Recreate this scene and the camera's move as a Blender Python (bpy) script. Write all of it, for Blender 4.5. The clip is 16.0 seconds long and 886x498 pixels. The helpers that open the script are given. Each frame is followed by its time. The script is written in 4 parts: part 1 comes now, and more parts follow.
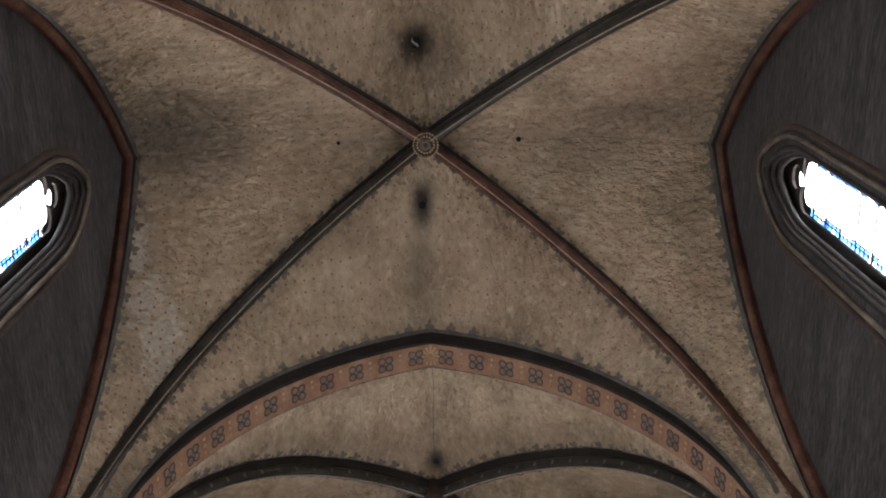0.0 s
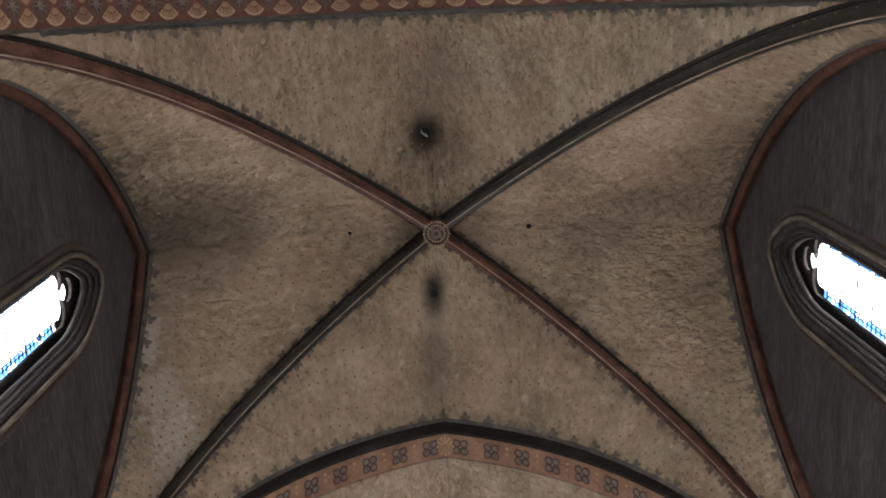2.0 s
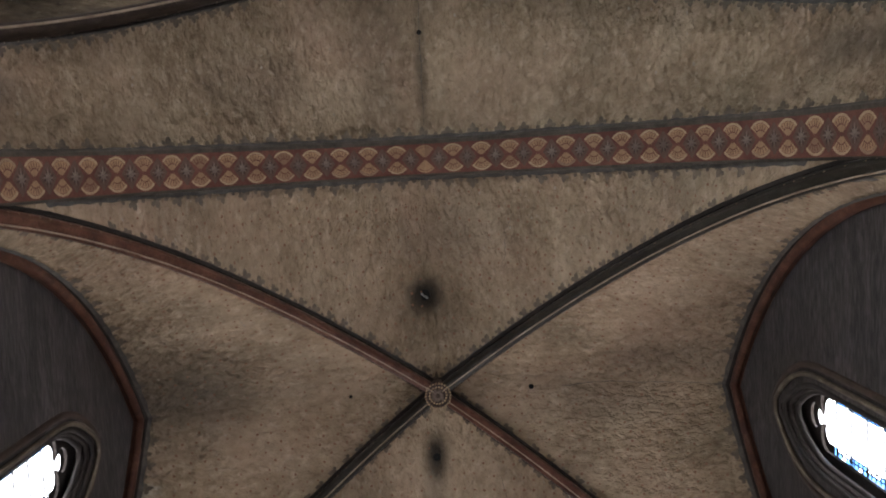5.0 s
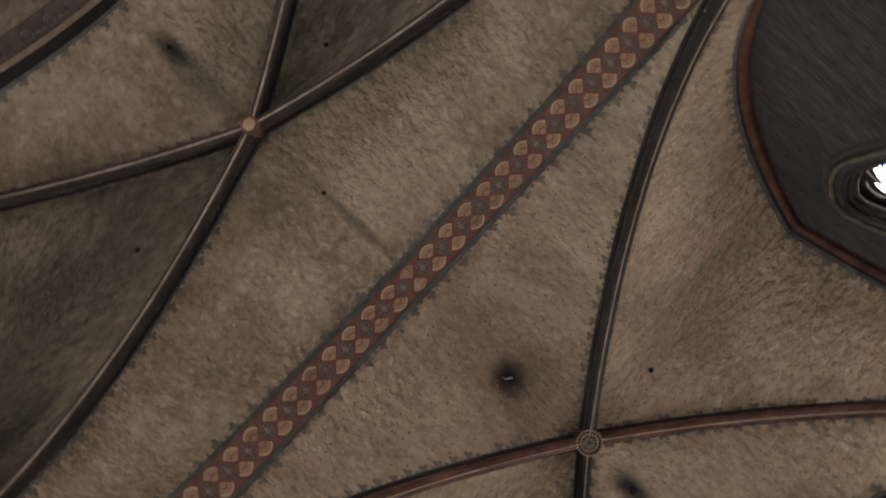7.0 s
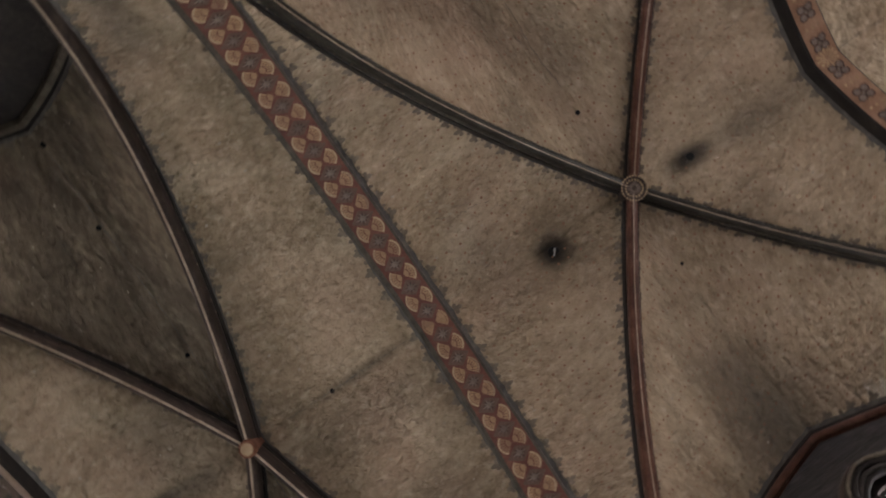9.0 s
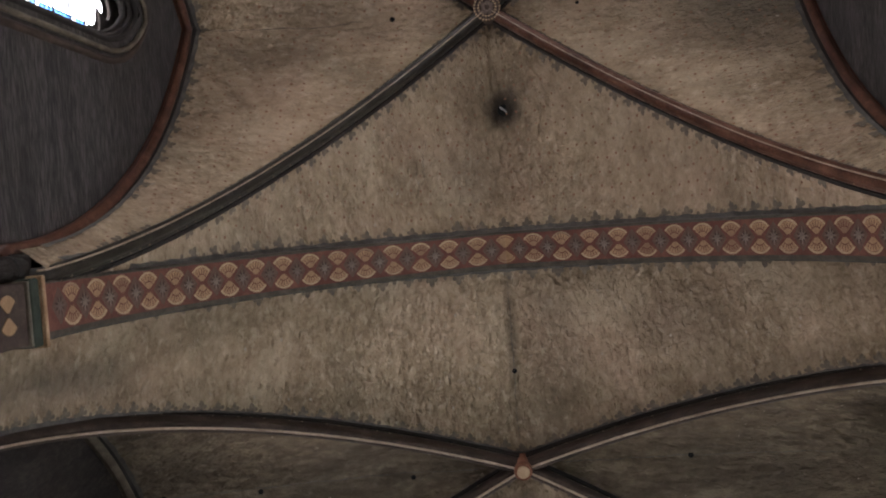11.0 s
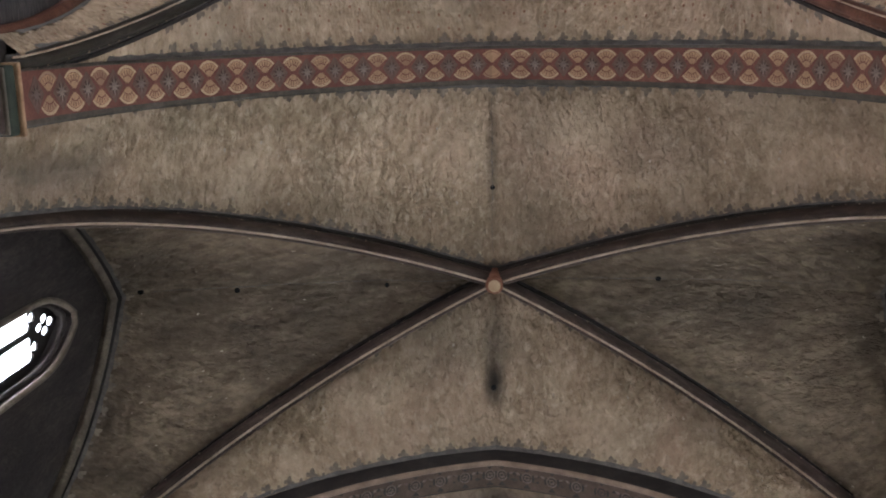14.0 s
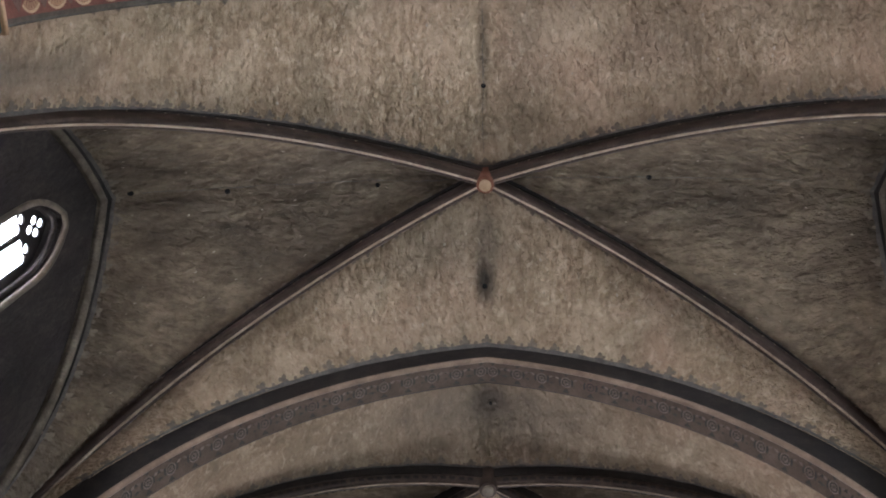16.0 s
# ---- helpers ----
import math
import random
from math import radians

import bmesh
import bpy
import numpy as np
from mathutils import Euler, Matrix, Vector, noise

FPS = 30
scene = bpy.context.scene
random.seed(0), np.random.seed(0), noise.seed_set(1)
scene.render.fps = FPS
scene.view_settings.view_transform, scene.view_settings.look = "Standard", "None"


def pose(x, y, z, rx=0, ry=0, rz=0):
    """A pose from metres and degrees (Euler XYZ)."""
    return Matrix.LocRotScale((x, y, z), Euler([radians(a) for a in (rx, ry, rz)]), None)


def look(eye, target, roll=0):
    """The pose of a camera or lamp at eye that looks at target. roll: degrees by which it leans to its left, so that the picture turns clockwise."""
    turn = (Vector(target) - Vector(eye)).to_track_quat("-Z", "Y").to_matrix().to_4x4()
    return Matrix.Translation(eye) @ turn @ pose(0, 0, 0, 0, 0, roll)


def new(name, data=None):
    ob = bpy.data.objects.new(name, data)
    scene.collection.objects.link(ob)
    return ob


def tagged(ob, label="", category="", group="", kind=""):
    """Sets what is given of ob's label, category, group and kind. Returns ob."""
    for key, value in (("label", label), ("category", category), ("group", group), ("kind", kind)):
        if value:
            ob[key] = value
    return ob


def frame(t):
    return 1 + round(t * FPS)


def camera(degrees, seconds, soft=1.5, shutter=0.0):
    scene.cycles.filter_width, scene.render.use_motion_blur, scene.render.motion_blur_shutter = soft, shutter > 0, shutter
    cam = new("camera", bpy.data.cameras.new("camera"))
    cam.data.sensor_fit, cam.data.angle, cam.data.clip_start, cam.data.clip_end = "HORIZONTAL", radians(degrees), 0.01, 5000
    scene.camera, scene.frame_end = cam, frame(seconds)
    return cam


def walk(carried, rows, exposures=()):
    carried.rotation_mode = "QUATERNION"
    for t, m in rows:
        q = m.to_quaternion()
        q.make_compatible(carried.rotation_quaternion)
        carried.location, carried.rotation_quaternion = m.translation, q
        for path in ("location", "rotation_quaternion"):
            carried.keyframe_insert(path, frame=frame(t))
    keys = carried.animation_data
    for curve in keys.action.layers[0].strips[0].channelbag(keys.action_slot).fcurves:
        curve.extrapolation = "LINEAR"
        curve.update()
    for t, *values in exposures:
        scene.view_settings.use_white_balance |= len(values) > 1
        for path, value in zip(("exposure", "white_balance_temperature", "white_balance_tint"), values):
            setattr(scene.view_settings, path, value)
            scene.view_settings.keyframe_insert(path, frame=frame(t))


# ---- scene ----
# ---- camera: a hand-held camera turning on one spot of the nave floor ----
TURNS = [  # seconds, place on the floor, and the turn about x, y and z in degrees
    (0, -0.09, 0.112, 160.95, 1.59, 1.01),
    (0.5, -0.09, 0.112, 162.18, 1.4, 1.52),
    (1, -0.09, 0.112, 163.45, 1.31, 1.85),
    (1.5, -0.09, 0.112, 164.77, 1.25, 2.06),
    (2, -0.09, 0.112, 165.97, 1.24, 2.18),
    (2.5, -0.09, 0.112, 167.37, 1.23, 2.29),
    (3, -0.09, 0.112, 168.82, 1.03, 1.39),
    (3.5, -0.09, 0.112, 170.51, 0.79, 0.73),
    (4, -0.09, 0.112, 171.95, 0.82, 0.52),
    (4.5, -0.09, 0.112, 173.47, 0.98, 0.37),
    (5, -0.09, 0.112, 175.12, 1.36, 3.13),
    (5.2, -0.09, 0.112, 175.85, 1.45, 4.65),
    (7.3, -0.124, 0.256, -176.92, 1.35, 58.4),
    (7.5, -0.13, 0.28, -176.65, 1.2, 66.6),
    (8, -0.144, 0.34, -176.49, 0.57, 86.7),
    (8.5, -0.159, 0.4, -176.3, -0.14, 105.47),
    (8.7, -0.164, 0.424, -176.2, -0.5, 112.31),
    (10.8, -0.198, 0.568, 178.68, -4.29, -174.62),
    (11, -0.198, 0.568, 177.96, -4.16, -175.38),
    (11.5, -0.198, 0.568, 176.52, -4.25, -177.87),
    (12, -0.198, 0.568, 174.72, -4.26, -177.8),
    (12.5, -0.198, 0.568, 172.85, -4.04, -177.84),
    (13, -0.198, 0.568, 170.74, -3.72, -178.1),
    (13.5, -0.198, 0.568, 169.17, -3.56, -178.66),
    (14, -0.198, 0.568, 167.62, -3.47, -178.85),
    (14.5, -0.198, 0.568, 166.13, -3.32, -178.72),
    (15, -0.198, 0.568, 164.57, -3.27, -179.21),
    (15.5, -0.198, 0.568, 163.15, -3.07, -179.05),
    (16, -0.198, 0.568, 161.93, -2.89, -178.69),
]
cam = camera(47.37, 16.0, soft=1.9, shutter=0.3)
walk(cam, [(t, pose(x, y, 1.6, a, b, c)) for t, x, y, a, b, c in TURNS],
     [(0, 0.1, 6600, 15), (4.5, -0.04, 6600, 16), (8, -0.06, 6880, 18), (11, 0.05, 6650, 17), (13, 0.24, 6450, 17), (16, 0.72, 6180, 17)])

# ---- daylight ----
world = bpy.data.worlds.new("sky")
scene.world = world
world.use_nodes = True
wn = world.node_tree.nodes
sky = wn.new("ShaderNodeTexSky")
sky.sky_type, sky.sun_disc = "NISHITA", False
sky.sun_elevation, sky.sun_rotation = radians(48), radians(60)
wn["Background"].inputs["Strength"].default_value = 0.15
world.node_tree.links.new(sky.outputs["Color"], wn["Background"].inputs["Color"])
sun = new("sun", bpy.data.lights.new("sun", "SUN"))
sun.data.energy, sun.data.angle, sun.data.color = 2.0, radians(0.5), (1.0, 0.95, 0.88)
sun.matrix_world = look((0, 0, 60), (20, -18, 20))


def daylight(x, y, z, w, h, face, watts, tint=(0.93, 0.97, 1.0)):
    """The sky's light through one window, or added light in an unseen opening; face points into the nave."""
    lamp = new("opening_daylight", bpy.data.lights.new("opening_daylight", "AREA"))
    lamp.data.shape, lamp.data.size, lamp.data.size_y = "RECTANGLE", w, h
    lamp.data.energy, lamp.data.color = watts, tint
    lamp.matrix_world = look((x, y, z), (x + face[0], y + face[1], z + face[2]))
    return lamp


# ---- materials ----
def surface(name, tones, scale=2.0, fine=26.0, rough=0.85, bump=0.25, uv=False, stretch=(1, 1, 1), metal=0.0, stains=(), fine_mix=0.35, contrast=0.2, holes=0.02, mottle=None, fade=None, lumps=0.0):
    """A painted or stone surface: tones mixed by a broad and a fine noise, fine relief, and stains of their own shape:
    soot, chalk, and springing shade put into the colour.
    """
    m = bpy.data.materials.new(name)
    m.use_nodes = True
    n, link = m.node_tree.nodes, m.node_tree.links.new
    bsdf = n["Principled BSDF"]
    coord = n.new("ShaderNodeTexCoord")
    mp = n.new("ShaderNodeMapping")
    mp.inputs["Scale"].default_value = stretch
    link(coord.outputs["UV" if uv else "Object"], mp.inputs["Vector"])
    broad = n.new("ShaderNodeTexNoise")
    broad.inputs["Scale"].default_value, broad.inputs["Detail"].default_value = scale, 6
    broad.inputs["Roughness"].default_value = 0.62
    small = n.new("ShaderNodeTexNoise")
    small.inputs["Scale"].default_value, small.inputs["Detail"].default_value = fine, 5
    small.inputs["Roughness"].default_value = 0.7
    for t in (broad, small):
        link(mp.outputs["Vector"], t.inputs["Vector"])
    ramp = n.new("ShaderNodeValToRGB")
    els = ramp.color_ramp.elements
    lo, hi = 0.5 - contrast, 0.5 + contrast
    for i, c in enumerate(tones):
        p = lo + (hi - lo) * i / max(1, len(tones) - 1)
        e = els[i] if i < 2 else els.new(p)
        e.position, e.color = p, (*c, 1)
    mixf = n.new("ShaderNodeMix")
    mixf.data_type = "FLOAT"
    mixf.inputs[0].default_value = fine_mix
    link(broad.outputs["Fac"], mixf.inputs[2])
    link(small.outputs["Fac"], mixf.inputs[3])
    link(mixf.outputs[0], ramp.inputs["Fac"])
    colour = ramp.outputs["Color"]
    height = mixf.outputs[0]
    if mottle:
        # a second hue in broad patches, then trowel marks and specks, then their relief
        for size, detail, rough_n, lo, hi, tone, amount in mottle:
            tx = n.new("ShaderNodeTexNoise")
            tx.inputs["Scale"].default_value, tx.inputs["Detail"].default_value = size, detail
            tx.inputs["Roughness"].default_value, tx.inputs["Distortion"].default_value = rough_n, 0.5
            link(mp.outputs["Vector"], tx.inputs["Vector"])
            mr = n.new("ShaderNodeMapRange")
            mr.inputs["From Min"].default_value, mr.inputs["From Max"].default_value = lo, hi
            mr.inputs["To Max"].default_value = amount
            link(tx.outputs["Fac"], mr.inputs["Value"])
            mx = n.new("ShaderNodeMix")
            mx.data_type = "RGBA"
            mx.inputs[7].default_value = (*tone, 1)
            link(mr.outputs["Result"], mx.inputs[0])
            link(colour, mx.inputs[6])
            colour = mx.outputs[2]
            if size > 6:
                add = n.new("ShaderNodeMath")
                add.operation = "MULTIPLY_ADD"
                add.inputs[1].default_value = 0.35
                link(tx.outputs["Fac"], add.inputs[0])
                link(height, add.inputs[2])
                height = add.outputs[0]
    if fade:
        info = n.new("ShaderNodeObjectInfo")
        mr = n.new("ShaderNodeMapRange")
        mr.inputs["From Min"].default_value, mr.inputs["From Max"].default_value = 0.7, 1.0
        mr.inputs["To Max"].default_value = 0.8
        link(info.outputs["Random"], mr.inputs["Value"])
        mx = n.new("ShaderNodeMix")
        mx.data_type = "RGBA"
        mx.inputs[7].default_value = (*fade, 1)
        link(mr.outputs["Result"], mx.inputs[0])
        link(colour, mx.inputs[6])
        colour = mx.outputs[2]
    for (sx, sy, rx, ry, depth, tone) in stains:
        geo = n.new("ShaderNodeNewGeometry")
        sub = n.new("ShaderNodeVectorMath")
        sub.operation = "SUBTRACT"
        sub.inputs[1].default_value = (sx, sy, 0)
        link(geo.outputs["Position"], sub.inputs[0])
        sc = n.new("ShaderNodeVectorMath")
        sc.operation = "MULTIPLY"
        sc.inputs[1].default_value = (1 / rx, 1 / ry, 0)
        link(sub.outputs[0], sc.inputs[0])
        ln = n.new("ShaderNodeVectorMath")
        ln.operation = "LENGTH"
        link(sc.outputs[0], ln.inputs[0])
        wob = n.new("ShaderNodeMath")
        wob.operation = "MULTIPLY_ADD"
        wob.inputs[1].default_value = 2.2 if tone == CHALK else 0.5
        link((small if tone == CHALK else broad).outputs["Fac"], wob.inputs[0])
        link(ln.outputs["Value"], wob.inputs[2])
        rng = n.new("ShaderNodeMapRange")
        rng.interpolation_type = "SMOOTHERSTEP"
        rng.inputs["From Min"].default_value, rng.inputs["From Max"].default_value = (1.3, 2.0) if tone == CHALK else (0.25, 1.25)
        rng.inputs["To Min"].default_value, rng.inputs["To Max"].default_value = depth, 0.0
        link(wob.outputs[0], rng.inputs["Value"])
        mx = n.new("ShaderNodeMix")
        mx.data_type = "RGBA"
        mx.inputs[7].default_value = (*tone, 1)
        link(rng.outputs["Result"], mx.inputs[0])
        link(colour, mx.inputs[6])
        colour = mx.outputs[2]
    if lumps:
        # hand-thrown plaster: lumps about a hand wide
        lump = n.new("ShaderNodeTexNoise")
        lump.inputs["Scale"].default_value, lump.inputs["Detail"].default_value = 9.0, 3
        lump.inputs["Roughness"].default_value = 0.55
        link(mp.outputs["Vector"], lump.inputs["Vector"])
        dim = n.new("ShaderNodeMath")
        dim.operation = "MULTIPLY"
        dim.inputs[1].default_value = 0.22
        link(height, dim.inputs[0])
        la = n.new("ShaderNodeMath")
        la.operation = "MULTIPLY_ADD"
        la.inputs[1].default_value = lumps
        link(lump.outputs["Fac"], la.inputs[0])
        link(dim.outputs[0], la.inputs[2])
        height = la.outputs[0]
    link(colour, bsdf.inputs["Base Color"])
    bsdf.inputs["Roughness"].default_value = rough
    bsdf.inputs["Metallic"].default_value = metal
    bsdf.inputs["Specular IOR Level"].default_value = 0.25
    bp = n.new("ShaderNodeBump")
    bp.inputs["Strength"].default_value, bp.inputs["Distance"].default_value = bump, holes
    link(height, bp.inputs["Height"])
    link(bp.outputs["Normal"], bsdf.inputs["Normal"])
    return m


SOOT_SHADE, CHALK, GREY = (0.018, 0.015, 0.013), (0.62, 0.54, 0.44), (0.12, 0.1, 0.08)
# the last pair in A and in B paints shade, with soot, at the springings
SOOT_SHADE_A = [(-0.12, 2.13, 0.42, 0.5, 0.94, SOOT_SHADE), (-0.05, 2.2, 1.1, 1.3, 0.28, SOOT_SHADE), (-0.07, 4.67, 0.34, 0.75, 0.95, SOOT_SHADE), (-0.12, 5.7, 0.42, 1.5, 0.4, GREY),
          (-3.7, 3.3, 1.9, 1.4, 0.75, GREY), (2.6, 3.8, 1.5, 0.6, 0.35, GREY), (0.2, 1.2, 1.6, 0.9, 0.3, GREY), (-4.15, 4.75, 0.24, 0.5, 0.8, CHALK), (-3.95, 5.3, 0.34, 0.42, 0.65, CHALK), (-3.75, 5.75, 0.42, 0.4, 0.6, CHALK), (-3.6, 6.1, 0.45, 0.45, 0.45, CHALK), (3.4, 3.2, 1.8, 0.5, 0.35, GREY)] + [(s * 4.4, 0.45, 0.45, 0.4, 0.8, SOOT_SHADE) for s in (-1, 1)]
SOOT_SHADE_B = [(0.03, -5.0, 0.3, 0.6, 0.92, SOOT_SHADE), (0.0, -4.4, 0.4, 1.3, 0.45, SOOT_SHADE), (0.02, -1.3, 0.16, 1.9, 0.5, SOOT_SHADE), (-0.6, -1.6, 1.0, 2.2, 0.25, GREY), (0.4, -4.3, 1.8, 1.3, 0.35, GREY), (-2.4, -1.2, 1.3, 0.8, 0.3, GREY)] + [(s * 5.2, -1.0, 0.75, 0.5, 0.6, GREY) for s in (-1, 1)]
SOOT_C = [(-0.05, -7.02, 0.42, 0.5, 0.8, SOOT_SHADE), (0.0, -7.2, 3.4, 1.4, 0.6, GREY)]
SOOT_Z = [(0.06, 9.28, 0.3, 0.35, 0.9, SOOT_SHADE)]
LIME = [(0.21, 0.145, 0.09), (0.42, 0.306, 0.2), (0.61, 0.46, 0.315)]
# choir and apse: the nave tones scaled to about 0.93 and 0.7
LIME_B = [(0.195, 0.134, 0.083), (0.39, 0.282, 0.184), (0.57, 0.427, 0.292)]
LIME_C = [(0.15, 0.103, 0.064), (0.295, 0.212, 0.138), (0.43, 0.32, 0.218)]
# choir and apse side cells: limewash darkened, their shade put into the tones
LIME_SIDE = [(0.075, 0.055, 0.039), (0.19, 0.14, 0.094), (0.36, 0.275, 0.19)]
STREAK, STREAK_SIDE = (1.15, 0.72, 1.1), (0.72, 1.15, 1.1)


MOTTLE = [(0.45, 4, 0.6, 0.48, 0.68, (0.45, 0.29, 0.2), 0.5), (0.55, 5, 0.65, 0.5, 0.68, (0.2, 0.162, 0.108), 0.45), (0.8, 4, 0.6, 0.52, 0.7, (0.62, 0.49, 0.34), 0.4), (9.0, 6, 0.75, 0.54, 0.66, (0.17, 0.122, 0.082), 0.34), (7.0, 4, 0.65, 0.53, 0.7, (0.7, 0.55, 0.4), 0.4), (34.0, 4, 0.7, 0.6, 0.7, (0.1, 0.07, 0.05), 0.4)]


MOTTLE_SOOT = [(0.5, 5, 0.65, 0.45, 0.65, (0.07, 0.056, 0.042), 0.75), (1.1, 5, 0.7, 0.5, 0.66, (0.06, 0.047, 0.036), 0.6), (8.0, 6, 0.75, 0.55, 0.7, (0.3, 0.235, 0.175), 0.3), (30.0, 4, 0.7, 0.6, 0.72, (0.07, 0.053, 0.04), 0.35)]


def limewash(name, tones, stains=(), mottle=MOTTLE, stretch=STREAK):
    return surface(name, tones, scale=0.9, fine=7.5, rough=0.9, bump=1.0, uv=False, stretch=stretch, stains=stains, holes=0.09, fine_mix=0.45, contrast=0.2, mottle=mottle, lumps=1.6)


mat_web_a = limewash("limewash_nave", LIME, SOOT_SHADE_A)
mat_web_a_side = limewash("limewash_nave_sides", LIME, SOOT_SHADE_A, MOTTLE, STREAK_SIDE)
mat_web_b = limewash("limewash_choir", LIME_B, SOOT_SHADE_B)
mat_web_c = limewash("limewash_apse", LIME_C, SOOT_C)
mat_web_z = limewash("limewash_west", LIME, SOOT_Z)
# streaky soot mottling over tones already darkened for the cells' shade
mat_web_side = limewash("limewash_sooty_shaded", LIME_SIDE, (), MOTTLE_SOOT, (0.5, 1.0, 1.0))
mat_wall = surface("grey_painted_masonry", [(0.03, 0.0245, 0.0228), (0.058, 0.0485, 0.0455), (0.115, 0.099, 0.092)], scale=1.2, fine=11, stretch=(3.0, 0.45, 2.6), bump=1.0, holes=0.07, contrast=0.12, fine_mix=0.62)
mat_wall_b = surface("sooty_masonry", [(0.019, 0.0145, 0.0125), (0.035, 0.027, 0.0235), (0.065, 0.051, 0.044)], scale=1.1, fine=12, stretch=(2, 2, 0.6), bump=0.9, holes=0.06, contrast=0.13, fine_mix=0.5)
mat_red = surface("red_painted_stone", [(0.036, 0.015, 0.01), (0.092, 0.037, 0.024), (0.18, 0.085, 0.056)], scale=3, fine=30, rough=0.38, contrast=0.16)
mat_dark_rib = surface("olive_black_painted_stone", [(0.013, 0.011, 0.0086), (0.029, 0.025, 0.0195), (0.062, 0.053, 0.041)], scale=3, fine=30, rough=0.36)
mat_brown_rib = surface("brown_painted_stone", [(0.024, 0.0155, 0.0115), (0.05, 0.032, 0.024), (0.1, 0.068, 0.052)], scale=3, fine=30, rough=0.6)
mat_black = surface("black_paint", [(0.011, 0.0092, 0.0085), (0.022, 0.0175, 0.0155), (0.05, 0.038, 0.032)], scale=3, fine=25, rough=0.7)
mat_pale = surface("pale_stone", [(0.28, 0.22, 0.16), (0.42, 0.34, 0.26), (0.55, 0.46, 0.36)], scale=4, fine=30, rough=0.6)
mat_fillet = surface("pale_fillet", [(0.16, 0.105, 0.072), (0.34, 0.25, 0.18), (0.56, 0.45, 0.35)], scale=4, fine=22, rough=0.32)
mat_disc = surface("ochre_plaster", [(0.22, 0.14, 0.08), (0.37, 0.25, 0.15), (0.5, 0.36, 0.23)], scale=5, fine=35, rough=0.7)
mat_hood = surface("weathered_hood_stone", [(0.05, 0.038, 0.027), (0.12, 0.094, 0.068), (0.26, 0.21, 0.155)], scale=3, fine=30, rough=0.6)
mat_border = surface("soot_blue_border", [(0.07, 0.062, 0.055), (0.12, 0.107, 0.094), (0.22, 0.19, 0.16)], scale=5, fine=30)
mat_umber = surface("dark_umber_paint", [(0.032, 0.02, 0.015), (0.058, 0.038, 0.03), (0.095, 0.066, 0.053)], scale=6, fine=40)
mat_plum = surface("plum_paint", [(0.075, 0.03, 0.022), (0.13, 0.056, 0.04), (0.2, 0.1, 0.072)], scale=6, fine=40, rough=0.75)
mat_mauve = surface("mauve_grey_paint", [(0.09, 0.066, 0.053), (0.155, 0.115, 0.094), (0.24, 0.185, 0.155)], scale=6, fine=40, fade=(0.1, 0.055, 0.045))
mat_slate = surface("slate_paint", [(0.04, 0.034, 0.026), (0.072, 0.06, 0.047), (0.12, 0.1, 0.08)], scale=6, fine=40)
mat_foil = surface("dark_slate_paint", [(0.03, 0.026, 0.022), (0.052, 0.045, 0.037), (0.085, 0.073, 0.06)], scale=6, fine=40)
mat_maroon = surface("dark_maroon_paint", [(0.07, 0.039, 0.03), (0.115, 0.068, 0.053), (0.17, 0.108, 0.086)], scale=6, fine=40)
mat_petal = surface("grey_petal_paint", [(0.095, 0.07, 0.056), (0.17, 0.13, 0.106), (0.27, 0.215, 0.178)], scale=6, fine=40, fade=(0.1, 0.07, 0.058))
mat_leaf = surface("grey_leaf_paint", [(0.11, 0.086, 0.066), (0.195, 0.152, 0.115), (0.32, 0.25, 0.185)], scale=6, fine=40)
mat_dot = surface("red_dot_paint", [(0.2, 0.095, 0.06), (0.285, 0.15, 0.095), (0.38, 0.22, 0.15)], scale=6, fine=40)
mat_gold = surface("ochre_gold_paint", [(0.18, 0.1, 0.052), (0.34, 0.205, 0.11), (0.54, 0.36, 0.21)], scale=5, fine=45, rough=0.55, fade=(0.2, 0.11, 0.065))
mat_rim = surface("pale_gold_paint", [(0.24, 0.155, 0.09), (0.42, 0.29, 0.17), (0.6, 0.44, 0.29)], scale=5, fine=45, rough=0.5, fade=(0.2, 0.12, 0.075))
mat_crimson = surface("dull_crimson_paint", [(0.075, 0.026, 0.018), (0.132, 0.046, 0.032), (0.205, 0.084, 0.058)], scale=4, fine=40, rough=0.7)
mat_rose = surface("rose_paint", [(0.15, 0.075, 0.042), (0.25, 0.133, 0.078), (0.36, 0.21, 0.135)], scale=3, fine=30, rough=0.75)
mat_dull_rose = surface("faded_rose_paint", [(0.055, 0.036, 0.026), (0.095, 0.066, 0.049), (0.15, 0.108, 0.082)], scale=3, fine=30, rough=0.8)
mat_old_rose = surface("worn_rose_stone", [(0.13, 0.085, 0.058), (0.22, 0.15, 0.107), (0.33, 0.24, 0.175)], scale=3, fine=26, rough=0.55)
# capital green, with the shade on it worked into the tones
mat_green = surface("shaded_green_paint", [(0.018, 0.022, 0.016), (0.035, 0.042, 0.03), (0.06, 0.068, 0.05)], scale=4, fine=30)
mat_stone = surface("limestone_floor", [(0.1, 0.09, 0.075), (0.16, 0.145, 0.125), (0.22, 0.2, 0.17)], scale=1.2, fine=14, rough=0.6)
mat_brick = surface("orange_brick", [(0.1, 0.04, 0.025), (0.18, 0.075, 0.045), (0.26, 0.12, 0.075)], scale=5, fine=40)
mat_iron = surface("grey_iron", [(0.2, 0.2, 0.2), (0.4, 0.4, 0.4), (0.55, 0.55, 0.55)], scale=8, fine=50, rough=0.4, metal=0.8)
